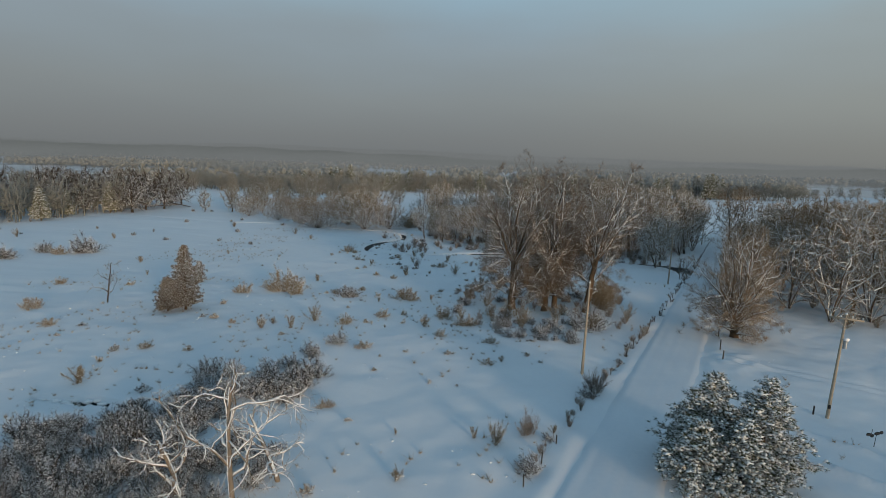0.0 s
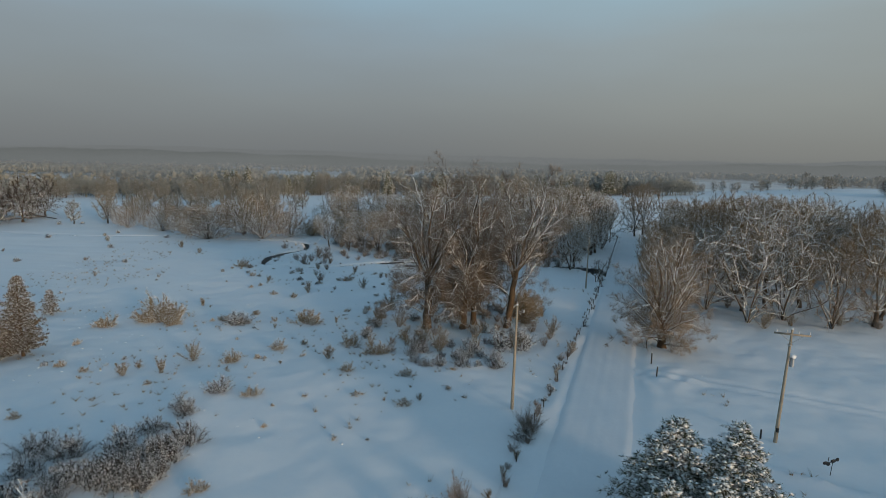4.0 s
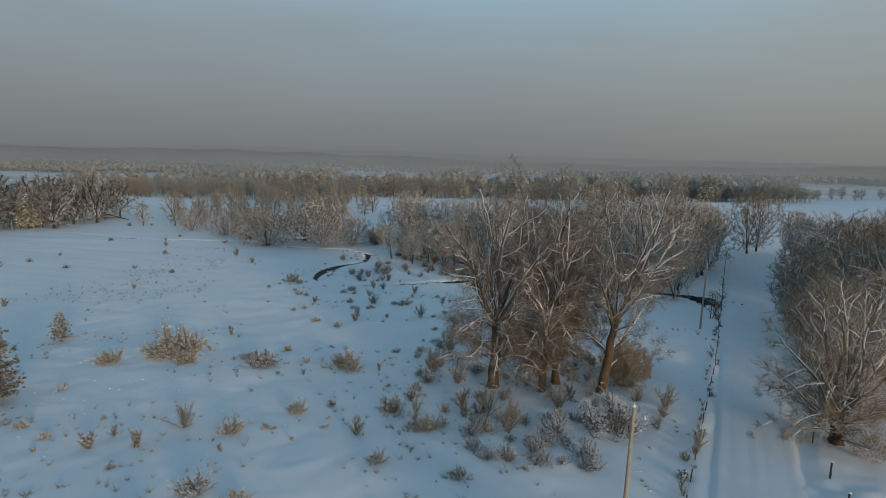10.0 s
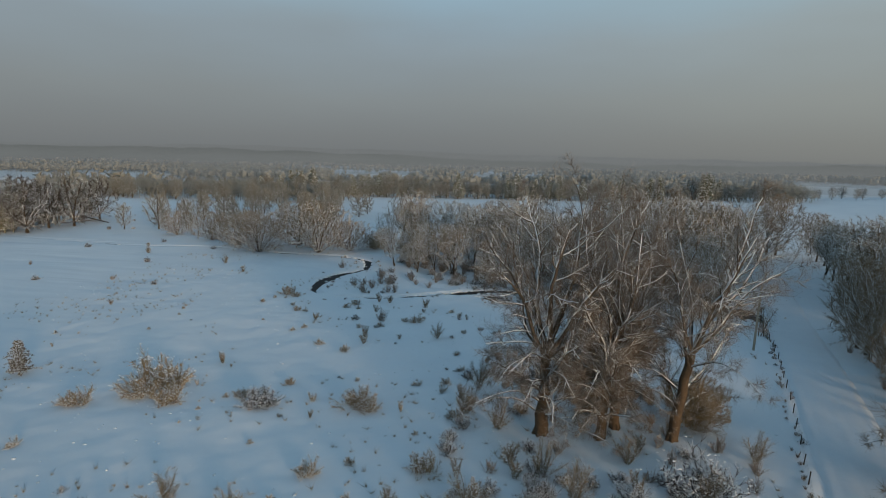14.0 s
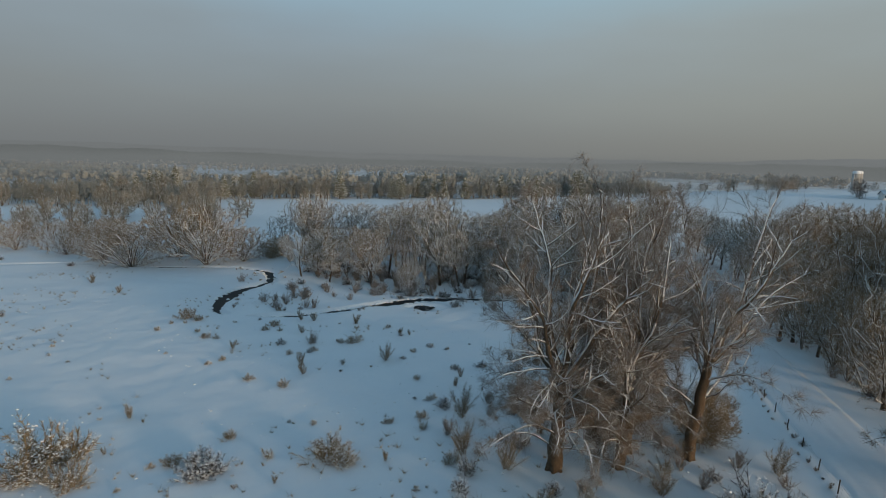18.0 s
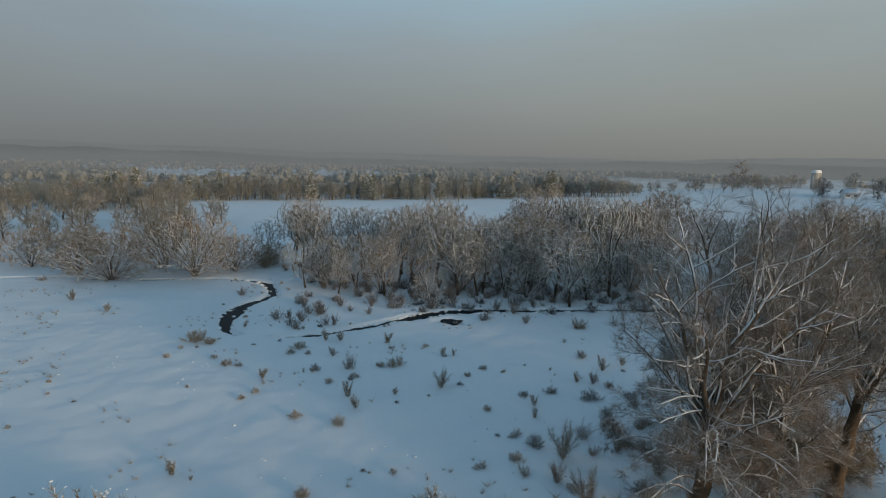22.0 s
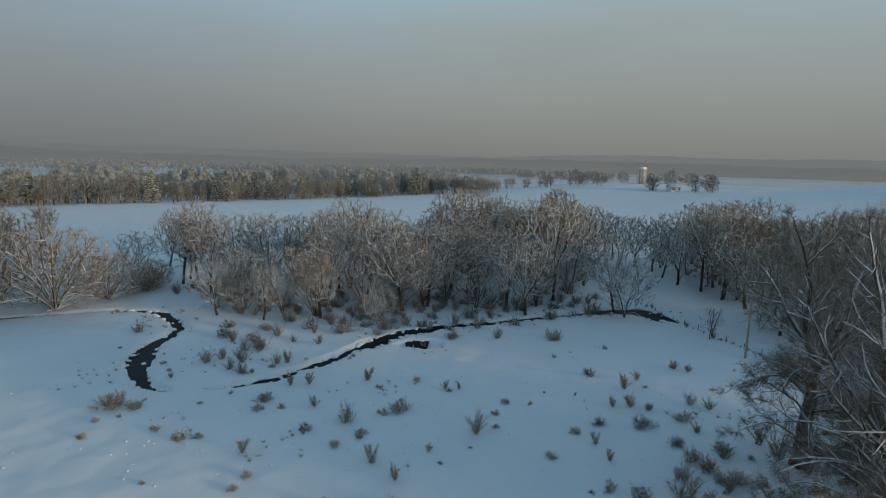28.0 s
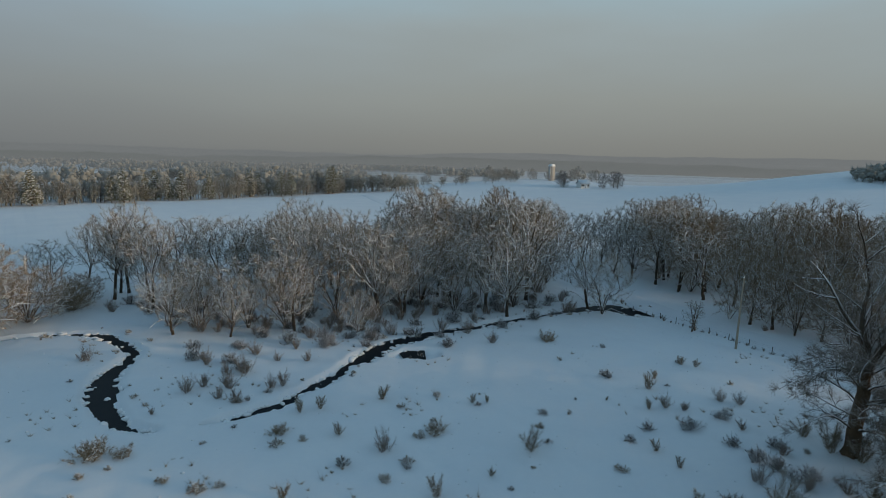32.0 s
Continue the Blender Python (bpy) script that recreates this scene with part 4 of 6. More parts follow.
def shrub(name, seed, kind, label, big=False, laden=1.0):
    """A shrub one metre wide, to be scaled: stems, fine twigs in a low dome or on a fan of stems, and pads of snow caught among them.
    big: for shrubs of two metres and more, with more and relatively finer pieces."""
    rng, nr = random.Random(seed), np.random.default_rng(seed)
    top = new(name)
    tagged(top, label, "shrub")
    stems, fine, caps, sizes = [], [], [], []
    tall, count, spread, pads, mat, pad, bush = {
        "o": (0.54, 36, 84, 210, M_OCHRE, 0.031, 13), "s": (1.35, 11, 38, 100, M_TWIG_GREY, 0.042, 34), "k": (0.62, 36, 76, 160, M_TWIG_DARK, 0.036, 12),
        "t": (0.62, 40, 80, 230, M_TWIG_DARK, 0.029, 11), "g": (0.85, 20, 44, 16, M_WISP, 0.026, 16)}[kind]
    rr = {"s": 0.0075, "g": 0.0050}.get(kind, 0.0075)
    if big:
        count, pads, pad, rr = int(count * 1.3), int(pads * 2.6), pad * 0.42, rr * 0.58
    pads = int(pads * laden)
    lobes = [(rng.uniform(0, 6.28), rng.uniform(0.0, 0.26), rng.uniform(0.65, 1.1)) for _ in range(5)]
    wide = 0.5 if kind in "sg" else 1.0
    for i in range(count):
        a = i * 2.4 + rng.random()
        f = math.sqrt((i + 0.5) / count)
        la, lr, lh = lobes[i % 5]
        d = turned(Vector((0.01, 0, 1)).normalized(), radians(spread) * f * rng.uniform(0.6, 1.1), a)
        ln = tall * lh * (1.0 - 0.25 * f) * rng.uniform(0.7, 1.05)
        q = Vector(((0.12 * f * math.cos(a) + lr * math.cos(la)) * wide, (0.12 * f * math.sin(a) + lr * math.sin(la)) * wide, -0.05))
        for s in range(4):
            d = (d + Vector((rng.gauss(0, 0.12), rng.gauss(0, 0.10), rng.gauss(0.05, 0.07)))).normalized()
            q2 = q + d * ln / 4
            stems.append((*q, *q2, rr * (1.5 - s * 0.3), rr * (1.2 - s * 0.3)))
            for _ in range(bush if s else bush // 3):
                g = q.lerp(q2, rng.random())
                v = turned(d, radians(rng.uniform(15, 70)), rng.random() * 6.28)
                w = g + v * (ln * 0.4 + 0.1) * rng.uniform(0.25, 0.62) * (0.75 if s == 3 else 1)
                fine.append((*g, *w, rr * 0.85))
            q = q2
    for i in range(pads):
        x, y, z = rng.choice(fine)[3:6] if rng.random() < 0.8 else rng.choice(stems)[3:6]
        if kind in "sg" and z > 0.45 * tall and rng.random() < 0.4:
            continue
        u = pad * rng.uniform(0.35, 1.1)
        caps.append((x, y, z))
        sizes.append((u * rng.uniform(0.7, 1.6), u * rng.uniform(0.7, 1.6), u * rng.uniform(0.45, 0.8)))
    part("stem_tuft", np_mesh("stem_tuft", *tubes(stems, 3)), mat, top, kind="stuff")
    part("crown", np_mesh("crown", *slivers(fine)), mat, top, kind="stuff")
    part("snow", np_mesh("snow", *pads_of(caps, sizes, nr), True), M_CAP, top, "white pads of snow caught in the twigs", "stuff")
    return top


RS = random.Random(7)


def at(x, y, s=1.0, turn=None, sz=None, sink=0.0):
    return pose(x, y, gz(x, y) - sink, 0, 0, RS.uniform(0, 360) if turn is None else turn) @ Matrix.Diagonal((s, s, sz if sz else s, 1))


HARD = (M_BARK, M_LIMB_DARK, M_TWIG_RED)
SOFT = (M_BARK, M_LIMB, M_TWIG)
PALE = (M_BARK, M_LIMB, M_TWIG_GREY)

# the group of old trees by the road
place(old_tree("maple_tree", 11, 20.8, 12.6, 6.0, 0.48, HARD, "tall bare maple with snow along its limbs and arching low boughs", 14, (16, 9, 14), 0.15, 0.48, (2, 0), (0.2, 0), 22), at(-1.9, 62.3, turn=0))
place(old_tree("elm_tree", 12, 19.6, 9.0, 5.0, 0.34, HARD, "bare brown elm standing close beside a twin trunk", 10, (15, 8, 14), 0.12, 0.55, (2, -2), (0, 0), 12), at(2.5, 61.9, turn=40))
place(old_tree("elm_tree", 13, 20.2, 9.4, 5.6, 0.34, HARD, "bare brown elm with upright limbs in a tree group", 10, (15, 8, 14), 0.12, 0.58, (-2, 2), (0, 0), 11), at(3.9, 63.8, turn=110))
place(old_tree("ash_tree", 14, 19.8, 12.4, 6.8, 0.38, HARD, "bare ash with a leaning sunlit trunk and a wide crown", 10, (15, 9, 14), 0.36, 0.52, (7, 0), (2.0, 0), 3), at(7.9, 62.6, turn=0))
place(old_tree("elm_tree", 15, 19.6, 10.0, 7.0, 0.46, HARD, "bare dark elm with a tall bole and low side boughs", 7, (13, 8, 14), 0.12, 0.60, (1, 2), (0, 0), 20), at(4.6, 70.3, turn=200))
# the dense tree on the other side of the road
place(old_tree("hedge_tree", 21, 13.6, 11.6, 1.7, 0.42, SOFT, "dense egg-shaped bare tree with many stems beside the road", 24, (12, 8, 11), 0.02, 0.34, arch=10, twig=(0.3, 0.75), rise=0.96), at(24.5, 56.6, turn=0))

# wood edge, brook willows
WOODS = [crown_tree("bare_tree", 31 + i, h, w, b, 0.20, (M_BARK_DARK, M_LIMB_DARK, M_TWIG_GREY if i % 3 else M_TWIG), "rounded bare tree with snow-lined branches at the wood edge", k, 460, 15, lo, pk, (ln, 2), (ln * 0.16, 0), 2, foot, (0.3, 0.8), 0.013, 0.10, sides=(6, 3), one_crown=True, stout=1.2, least=0.021, sway=0.16, load=0.026, fuzz=0.8, gaps=0.1)
         for i, (h, w, b, k, lo, pk, ln, foot) in enumerate(((13.5, 9.0, 4.6, 7, 0.34, 0.62, 3, False), (12.0, 9.6, 2.6, 7, 0.28, 0.60, -9, False), (14.0, 9.6, 5.0, 7, 0.34, 0.60, -7, False),
                                                             (11.0, 10.4, 1.4, 7, 0.16, 0.58, 0, True), (13.0, 9.8, 3.4, 8, 0.28, 0.58, 12, False), (9.5, 9.4, 1.4, 8, 0.10, 0.52, 0, True)))]
WILLOWS = [crown_tree("willow_tree", 41 + i, 10.2, 14.0, 1.2, 0.28, (M_BARK_DARK, M_LIMB_DARK, M_TWIG), "rounded many-stemmed willow silvered by snow beside the brook", 24, 1100, 16, 0.06, 0.38, foot=True, reach=(0.4, 0.95), twig_r=0.013, stout=1.4, pull=0.16, sides=(6, 3), one_crown=True, least=0.024, load=0.03, gaps=0.1) for i in range(2)]
ROADSIDE = [crown_tree("roadside_tree", 51 + i, 11.5 + i, 8.6, 2.0, 0.18, (M_BARK_DARK, M_LIMB_DARK, M_TWIG), "dense bare brown tree with fine snowy twigs along the road", 8, 620, 17, 0.10, 0.55, (i * 3, 0), (0, 0), 3, i != 1, (0.3, 0.75), 0.012, 0.22, sides=(6, 3), one_crown=True, stout=1.1, least=0.022, load=0.024, fuzz=0.7, gaps=0.1) for i in range(3)]
for x, y, s in ((-49.0, 142.8, 1.15), (-62.5, 141.0, 1.1), (-57.0, 151.5, 1.1), (-42.6, 146.5, 0.85), (-70.5, 147.0, 0.9), (-36.0, 153.0, 0.45), (-82.0, 155.0, 0.8), (-95.0, 160.0, 0.7), (-78.0, 168.0, 0.8)):
    place(WILLOWS[RS.randrange(2)], at(x, y, s, sz=s * RS.uniform(0.85, 1.05)))

rw1 = random.Random(5)


def scatter(count, inside, x0, x1, y0, y1, gap):
    """Places in a region, none nearer than gap to another."""
    got, tries = [], 0
    while len(got) < count and tries < count * 60:
        tries += 1
        x, y = rw1.uniform(x0, x1), rw1.uniform(y0, y1)
        if inside(x, y) and all((x - a) ** 2 + (y - b) ** 2 > gap * gap for a, b in got):
            got.append((x, y))
    return got


UNDER = []


def band_front(x):
    """Near edge of the wood beyond the brook."""
    return float(np.interp(x, (-30, -25, -11, 2, 14, 22, 40), (150, 131, 122, 121, 116, 118, 130)))


for x, y in scatter(60, lambda x, y: y > band_front(x) and y < 158 - 0.1 * x and x < road_x(y) - 7, -32, 38, 112, 160, 4.1):
    place(rw1.choice(WOODS), at(x, y, rw1.uniform(0.86, 1.10) * (1.25 if x > 14 else 1.0)))
for i, (x, y, s) in enumerate(((25.2, 107.5, 0.85), (12.4, 114.5, 1.0), (26.9, 111.5, 0.95), (-25.6, 132.0, 0.75), (-20.0, 129.0, 0.9), (-28.6, 131.0, 0.7), (-0.4, 122.5, 0.8),
                               (7.4, 120.5, 1.0), (5.2, 126.0, 1.05), (-15.6, 124.5, 0.8), (-23.0, 126.5, 0.6), (-9.0, 120.0, 0.6), (16.5, 117.5, 1.0), (-30.5, 158.0, 0.95), (-33.5, 172.0, 0.8), (-39.3, 172.0, 0.8))):
    place(WOODS[(3, 1, 4, 5)[i % 4]], at(x, y, s))
for x, y in scatter(13, lambda x, y: x < road_x(y) - 6.5, 34, 50, 124, 166, 4.4):
    place(rw1.choice(WOODS), at(x, y, rw1.uniform(0.9, 1.2)))
for x, y in scatter(60, lambda x, y: band_front(x) < y < band_front(x) + 16 and x < road_x(y) - 8, -28, 32, 116, 150, 2.2):      # frosted brush under the trees
    UNDER.append((x, y))
# wood on the other side of the road
for x, y in scatter(50, lambda x, y: x > road_x(y) + (5.0 if y < 94 else 15.0) and y > 62 + max(0, (42 - x)) * 0.9 and x < 92, 24, 92, 64, 128, 4.3):
    place((WOODS[rw1.choice((0, 1, 3, 4, 5, 3))] if rw1.random() < 0.6 else ROADSIDE[rw1.randrange(3)]), at(x, y, rw1.uniform(0.95, 1.3)))
for y in np.arange(66, 97, 3.2):
    place(ROADSIDE[rw1.randrange(3)], at(road_x(y) + rw1.uniform(5.6, 7.0), y, rw1.uniform(0.6, 0.95)))
for x, y in scatter(22, lambda x, y: road_x(y) + 13 < x < road_x(y) + 40, 46, 90, 98, 135, 3.6):
    place((WOODS[rw1.choice((0, 1, 2, 4))] if rw1.random() < 0.85 else ROADSIDE[rw1.randrange(3)]), at(x, y, rw1.uniform(0.8, 1.15)))
for y in np.arange(98, 158, 5.6):      # crowns leaning over the verge further on
    place(WOODS[(0, 1, 4)[rw1.randrange(3)]], at(road_x(y) + rw1.uniform(10.5, 13.5), y, rw1.uniform(0.7, 1.1)))
for x, y, s in ((56.3, 163.0, 1.28), (60.4, 168.0, 1.3), (66.0, 160.0, 0.95), (70.0, 171.0, 0.9)):
    place(ROADSIDE[1], at(x, y, s))

# ---- shrubs of the meadow: x, y, width ----
SHRUB_NAME = {"o": "dry_shrub", "s": "sapling", "k": "twiggy_shrub", "t": "thicket_bush", "g": "willow_shrub"}
SHRUB_LABEL = {"o": "low ochre shrub with dry stalks capped by snow", "s": "thin upright brown sapling shrub standing in snow",
               "k": "dark twiggy shrub dusted with snow", "t": "dense dark thicket bush finely dusted with snow", "g": "fine reddish-grey willow shrub in the snow"}
SHRUBS = {(kind, big): [shrub(SHRUB_NAME[kind], 60 + 10 * j + i + 100 * big, kind, SHRUB_LABEL[kind], big) for i in range(3)] for j, kind in enumerate("osktg") for big in (False, True)}


def put_shrub(kind, which, x, y, s, sz=None):
    """One shrub of width s at x, y."""
    return place(SHRUBS[kind, s >= 1.7][which], at(x, y, s, sz=sz))


def shrubs(kind, rows):
    for x, y, w in rows:
        s = w * RS.uniform(0.95, 1.2)
        put_shrub(kind, RS.randrange(3), x, y, s, max(s * RS.uniform(0.8, 1.1), 0.5))


shrubs("o", (
    (-40.4, 61.5, 3.8), (-37.2, 63.6, 4.6), (-34.1, 63.4, 4.5), (-20.9, 49.9, 2.9), (-18.6, 50.5, 1.0), (-17.4, 54.3, 2.4), (-15.2, 55.8, 1.0),
    (-14.3, 51.7, 0.8), (-16.2, 65.2, 3.5), (-10.2, 55.8, 3.0), (-8.7, 47.2, 2.1), (-7.1, 41.7, 1.0), (-6.7, 52.7, 3.4), (-3.3, 46.3, 1.9),
    (-2.9, 40.3, 1.5), (0.8, 43.5, 0.8), (1.1, 48.2, 0.8), (2.1, 41.9, 0.5), (-25.8, 43.2, 0.9), (-39.3, 53.9, 1.4), (-33.3, 45.9, 1.2),
    (-36.3, 47.0, 1.3), (-15.9, 41.3, 2.4), (-7.4, 34.1, 0.7), (-13.0, 35.8, 0.7), (-13.4, 39.1, 0.5), (-11.4, 41.2, 0.7), (-8.9, 63.7, 1.7),
))
shrubs("o", (
    (-10.4, 69.1, 1.4), (-23.2, 79.7, 1.7), (-8.0, 66.4, 1.5), (-21.8, 66.5, 1.5), (-10.3, 79.6, 1.4), (-9.4, 74.3, 1.5), (-17.4, 66.3, 4.3),
    (-28.0, 65.6, 2.2), (-29.5, 65.4, 0.9), (-25.4, 70.0, 1.9), (-36.5, 66.1, 6.2), (-13.2, 70.7, 1.1), (-10.5, 71.1, 1.7), (-19.2, 71.7, 0.8),
    (-6.5, 87.3, 0.7), (-24.0, 88.9, 1.3), (-17.2, 92.5, 2.7), (-17.0, 97.7, 1.0), (-37.9, 102.4, 2.4), (-33.4, 94.6, 1.1), (-31.8, 86.1, 1.0),
    (-30.7, 87.3, 1.0), (-26.7, 81.5, 1.4), (-39.5, 103.8, 3.2), (-40.8, 101.0, 0.9), (-41.6, 98.4, 1.0), (-36.5, 97.3, 1.2), (-34.8, 95.0, 1.7),
))
shrubs("o", (
    (-28.4, 97.6, 1.2), (-27.3, 99.3, 2.1), (-18.6, 92.4, 1.4), (-12.9, 97.7, 1.3), (-21.5, 89.9, 1.4), (-26.6, 91.8, 0.4), (-32.8, 101.0, 0.6),
    (-39.1, 101.1, 0.6), (-10.2, 87.3, 1.0), (9.3, 104.4, 3.5), (-36.6, 36.0, 2.0), (-38.0, 31.4, 1.1), (-32.3, 36.3, 1.0), (-51.6, 39.3, 2.8),
    (-14.3, 27.4, 1.9), (-11.1, 16.5, 1.1), (-91.2, 80.6, 4.0), (-68.0, 57.8, 2.5), (-58.6, 60.4, 1.4), (-58.9, 44.7, 3.4),
))
shrubs("s", (
    (-24.8, 49.7, 2.0), (-11.5, 51.1, 1.7), (-29.4, 45.5, 1.6), (-29.0, 47.4, 0.7), (-26.1, 46.1, 1.4), (-22.2, 85.4, 1.5), (-34.4, 73.7, 1.1),
    (-13.4, 64.5, 0.7), (-6.0, 79.5, 1.1), (-13.3, 85.5, 1.5), (-17.8, 84.8, 0.6), (-21.6, 82.4, 1.2), (-55.2, 119.0, 1.2), (-30.5, 90.8, 1.0),
    (-23.6, 96.5, 0.9), (-17.1, 100.4, 1.5), (-24.6, 102.0, 1.3), (-22.8, 101.7, 1.3), (-6.8, 77.1, 0.9), (12.9, 88.2, 1.0), (13.2, 86.7, 1.0),
    (4.0, 86.4, 1.2), (-11.5, 94.3, 0.9), (-10.4, 93.5, 0.6), (-35.7, 26.5, 1.5), (-71.1, 78.5, 1.4), (-7.9, 24.5, 0.4), (-6.3, 18.8, 0.9),
))
shrubs("s", (
    (-0.8, 24.5, 1.7),
))
shrubs("k", (
    (-25.6, 64.3, 4.3), (-18.8, 41.3, 2.9), (-20.2, 38.2, 2.8), (-20.3, 34.9, 1.8), (-26.5, 65.9, 2.6), (-25.4, 92.5, 1.5), (-6.3, 81.4, 1.4),
    (-3.5, 81.7, 1.8), (-0.5, 80.0, 2.7), (2.9, 78.9, 1.9), (-0.7, 76.2, 1.7), (1.6, 74.2, 1.8), (-1.6, 74.2, 2.0), (-1.8, 72.6, 2.2),
    (-2.1, 71.3, 1.9), (3.7, 91.2, 1.3), (-8.2, 88.7, 1.1), (-11.5, 85.3, 0.8), (-2.7, 109.3, 2.5), (-29.8, 26.8, 1.4), (-38.8, 34.1, 1.3),
    (-95.7, 82.4, 5.5), (-88.0, 83.9, 6.7), (-94.9, 73.4, 5.3), (1.6, 21.9, 3.0),
))
shrubs("g", (
    (-21.9, 92.5, 2.9), (-23.7, 108.3, 2.6), (-29.5, 109.1, 2.1), (-25.6, 113.3, 3.5), (-31.5, 111.9, 2.6), (-27.1, 113.7, 2.7), (-38.2, 126.3, 2.7),
    (1.2, 83.1, 1.9), (2.2, 81.8, 1.6), (6.1, 80.7, 2.0), (6.7, 79.2, 2.0), (2.3, 77.0, 1.2), (2.8, 107.2, 2.5), (6.8, 35.8, 3.1),
    (1.2, 26.7, 2.2),
))

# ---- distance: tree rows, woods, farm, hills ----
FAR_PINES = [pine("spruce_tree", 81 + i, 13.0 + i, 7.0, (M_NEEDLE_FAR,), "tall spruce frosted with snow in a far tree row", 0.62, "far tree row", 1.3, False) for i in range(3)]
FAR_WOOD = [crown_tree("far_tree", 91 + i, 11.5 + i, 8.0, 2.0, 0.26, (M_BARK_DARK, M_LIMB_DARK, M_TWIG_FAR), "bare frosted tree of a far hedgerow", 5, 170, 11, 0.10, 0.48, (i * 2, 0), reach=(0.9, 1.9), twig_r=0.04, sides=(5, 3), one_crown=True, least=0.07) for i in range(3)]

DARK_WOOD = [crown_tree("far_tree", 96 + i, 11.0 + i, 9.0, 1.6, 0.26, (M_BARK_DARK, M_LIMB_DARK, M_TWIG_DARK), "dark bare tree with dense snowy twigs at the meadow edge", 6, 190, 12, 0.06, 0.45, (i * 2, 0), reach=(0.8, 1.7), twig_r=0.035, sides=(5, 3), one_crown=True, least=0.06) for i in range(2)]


def row_y(x):
    """The row of trees behind the snow field."""
    return float(np.interp(x, (-150, -20, 60, 110, 160, 220), (300, 340, 341, 345, 318, 296)))


rf = random.Random(17)
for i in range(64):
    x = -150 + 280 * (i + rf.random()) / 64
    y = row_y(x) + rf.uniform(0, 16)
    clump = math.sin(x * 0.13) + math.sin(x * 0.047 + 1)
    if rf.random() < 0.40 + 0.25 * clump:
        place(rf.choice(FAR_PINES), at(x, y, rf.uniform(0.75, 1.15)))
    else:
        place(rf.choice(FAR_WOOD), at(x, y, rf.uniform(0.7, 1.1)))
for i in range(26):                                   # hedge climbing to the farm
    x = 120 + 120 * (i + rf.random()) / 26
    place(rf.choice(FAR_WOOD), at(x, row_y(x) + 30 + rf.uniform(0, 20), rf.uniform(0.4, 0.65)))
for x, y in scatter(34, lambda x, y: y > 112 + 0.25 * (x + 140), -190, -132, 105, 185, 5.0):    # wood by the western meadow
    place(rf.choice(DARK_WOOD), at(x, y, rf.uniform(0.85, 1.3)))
for x, y in ((-137, 122), (-139, 150), (-146, 163), (-150, 176), (-141, 135)):
    place(FAR_PINES[0], at(x, y, rf.uniform(0.55, 0.8)))
for x, y in scatter(46, lambda x, y: True, -235, -85, 268, 300, 5.0):
    place(rf.choice(FAR_WOOD), at(x, y, rf.uniform(0.6, 0.95)))
for x, y in scatter(30, lambda x, y: y > 165 + 0.4 * (x + 110), -120, -60, 160, 240, 5.0):
    place(rf.choice(FAR_WOOD), at(x, y, rf.uniform(0.55, 0.85)))


def far_woods(name, seed, count, inside, x0, x1, y0, y1, h, label, k=14, mat=M_FOREST, m=2):
    """Woods far off: thousands of small frosted crowns and trunks in one mesh, haze put into their colour."""
    nr = np.random.default_rng(seed)
    xs, ys = nr.uniform(x0, x1, count * 3), nr.uniform(y0, y1, count * 3)
    keep = inside(xs, ys)
    xs, ys = xs[keep][:count], ys[keep][:count]
    zs = relief(xs, ys)
    hs = h * nr.uniform(0.65, 1.15, len(xs))
    a, b, c = nr.normal(size=(len(xs), k)), nr.normal(size=(len(xs), k)), nr.normal(size=(len(xs), k))
    ln = np.sqrt(a * a + b * b + c * c)
    shell = np.stack([a / ln * 0.26, b / ln * 0.26, c / ln * 0.36], axis=-1) * nr.uniform(0.55, 1.0, (len(xs), k, 1))
    heart = np.stack([xs, ys, zs + hs * 0.56], axis=-1)[:, None, :]
    root = heart + shell * hs[:, None, None]
    tip = root + (shell * 0.45 + nr.normal(0, 0.10, (len(xs), k, 3)) + (0, 0, 0.06)) * hs[:, None, None]
    crown = np.concatenate([root, tip, np.broadcast_to((hs * 0.85 / k)[:, None, None], (len(xs), k, 1))], axis=-1).reshape(-1, 7)
    stem = np.stack([xs, ys, zs - 0.3, xs, ys, zs + hs * 0.9, hs * 0.022], axis=-1)
    cv, cf = cones(np.concatenate([crown, stem]))
    if not m:
        ob = part(name, np_mesh(name, cv, cf), mat)
        return tagged(ob, label, "wood", kind="stuff")
    puff = np.repeat(heart, m, 1) + nr.normal(0, 0.11, (len(xs), m, 3)) * hs[:, None, None]
    size = nr.uniform(0.16, 0.27, (len(xs), m, 3)) * hs[:, None, None]
    pv, pf = clumps(puff.reshape(-1, 3), size.reshape(-1, 3), nr, 0.38)
    ob = part(name, np_mesh(name, np.concatenate([cv, pv]), np.concatenate([cf, pf + len(cv)])), mat)
    return tagged(ob, label, "wood", kind="stuff")


far_woods("far_woods", 1, 2200, lambda x, y: (y > 470 + 0.1 * np.abs(x + 100)) & (value_noise(x / 130, y / 90, 31) > -0.08), -620, -60, 320, 760, 10.0, "frosted bare woods beyond the meadows, haze in their colour", 14)
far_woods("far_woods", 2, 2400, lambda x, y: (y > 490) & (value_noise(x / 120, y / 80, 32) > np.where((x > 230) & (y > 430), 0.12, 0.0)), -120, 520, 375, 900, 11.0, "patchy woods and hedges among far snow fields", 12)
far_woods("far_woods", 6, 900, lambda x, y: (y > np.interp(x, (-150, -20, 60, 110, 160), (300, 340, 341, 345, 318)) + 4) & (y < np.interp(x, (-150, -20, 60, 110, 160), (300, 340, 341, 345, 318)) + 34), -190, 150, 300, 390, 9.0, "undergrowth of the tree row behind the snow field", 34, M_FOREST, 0)
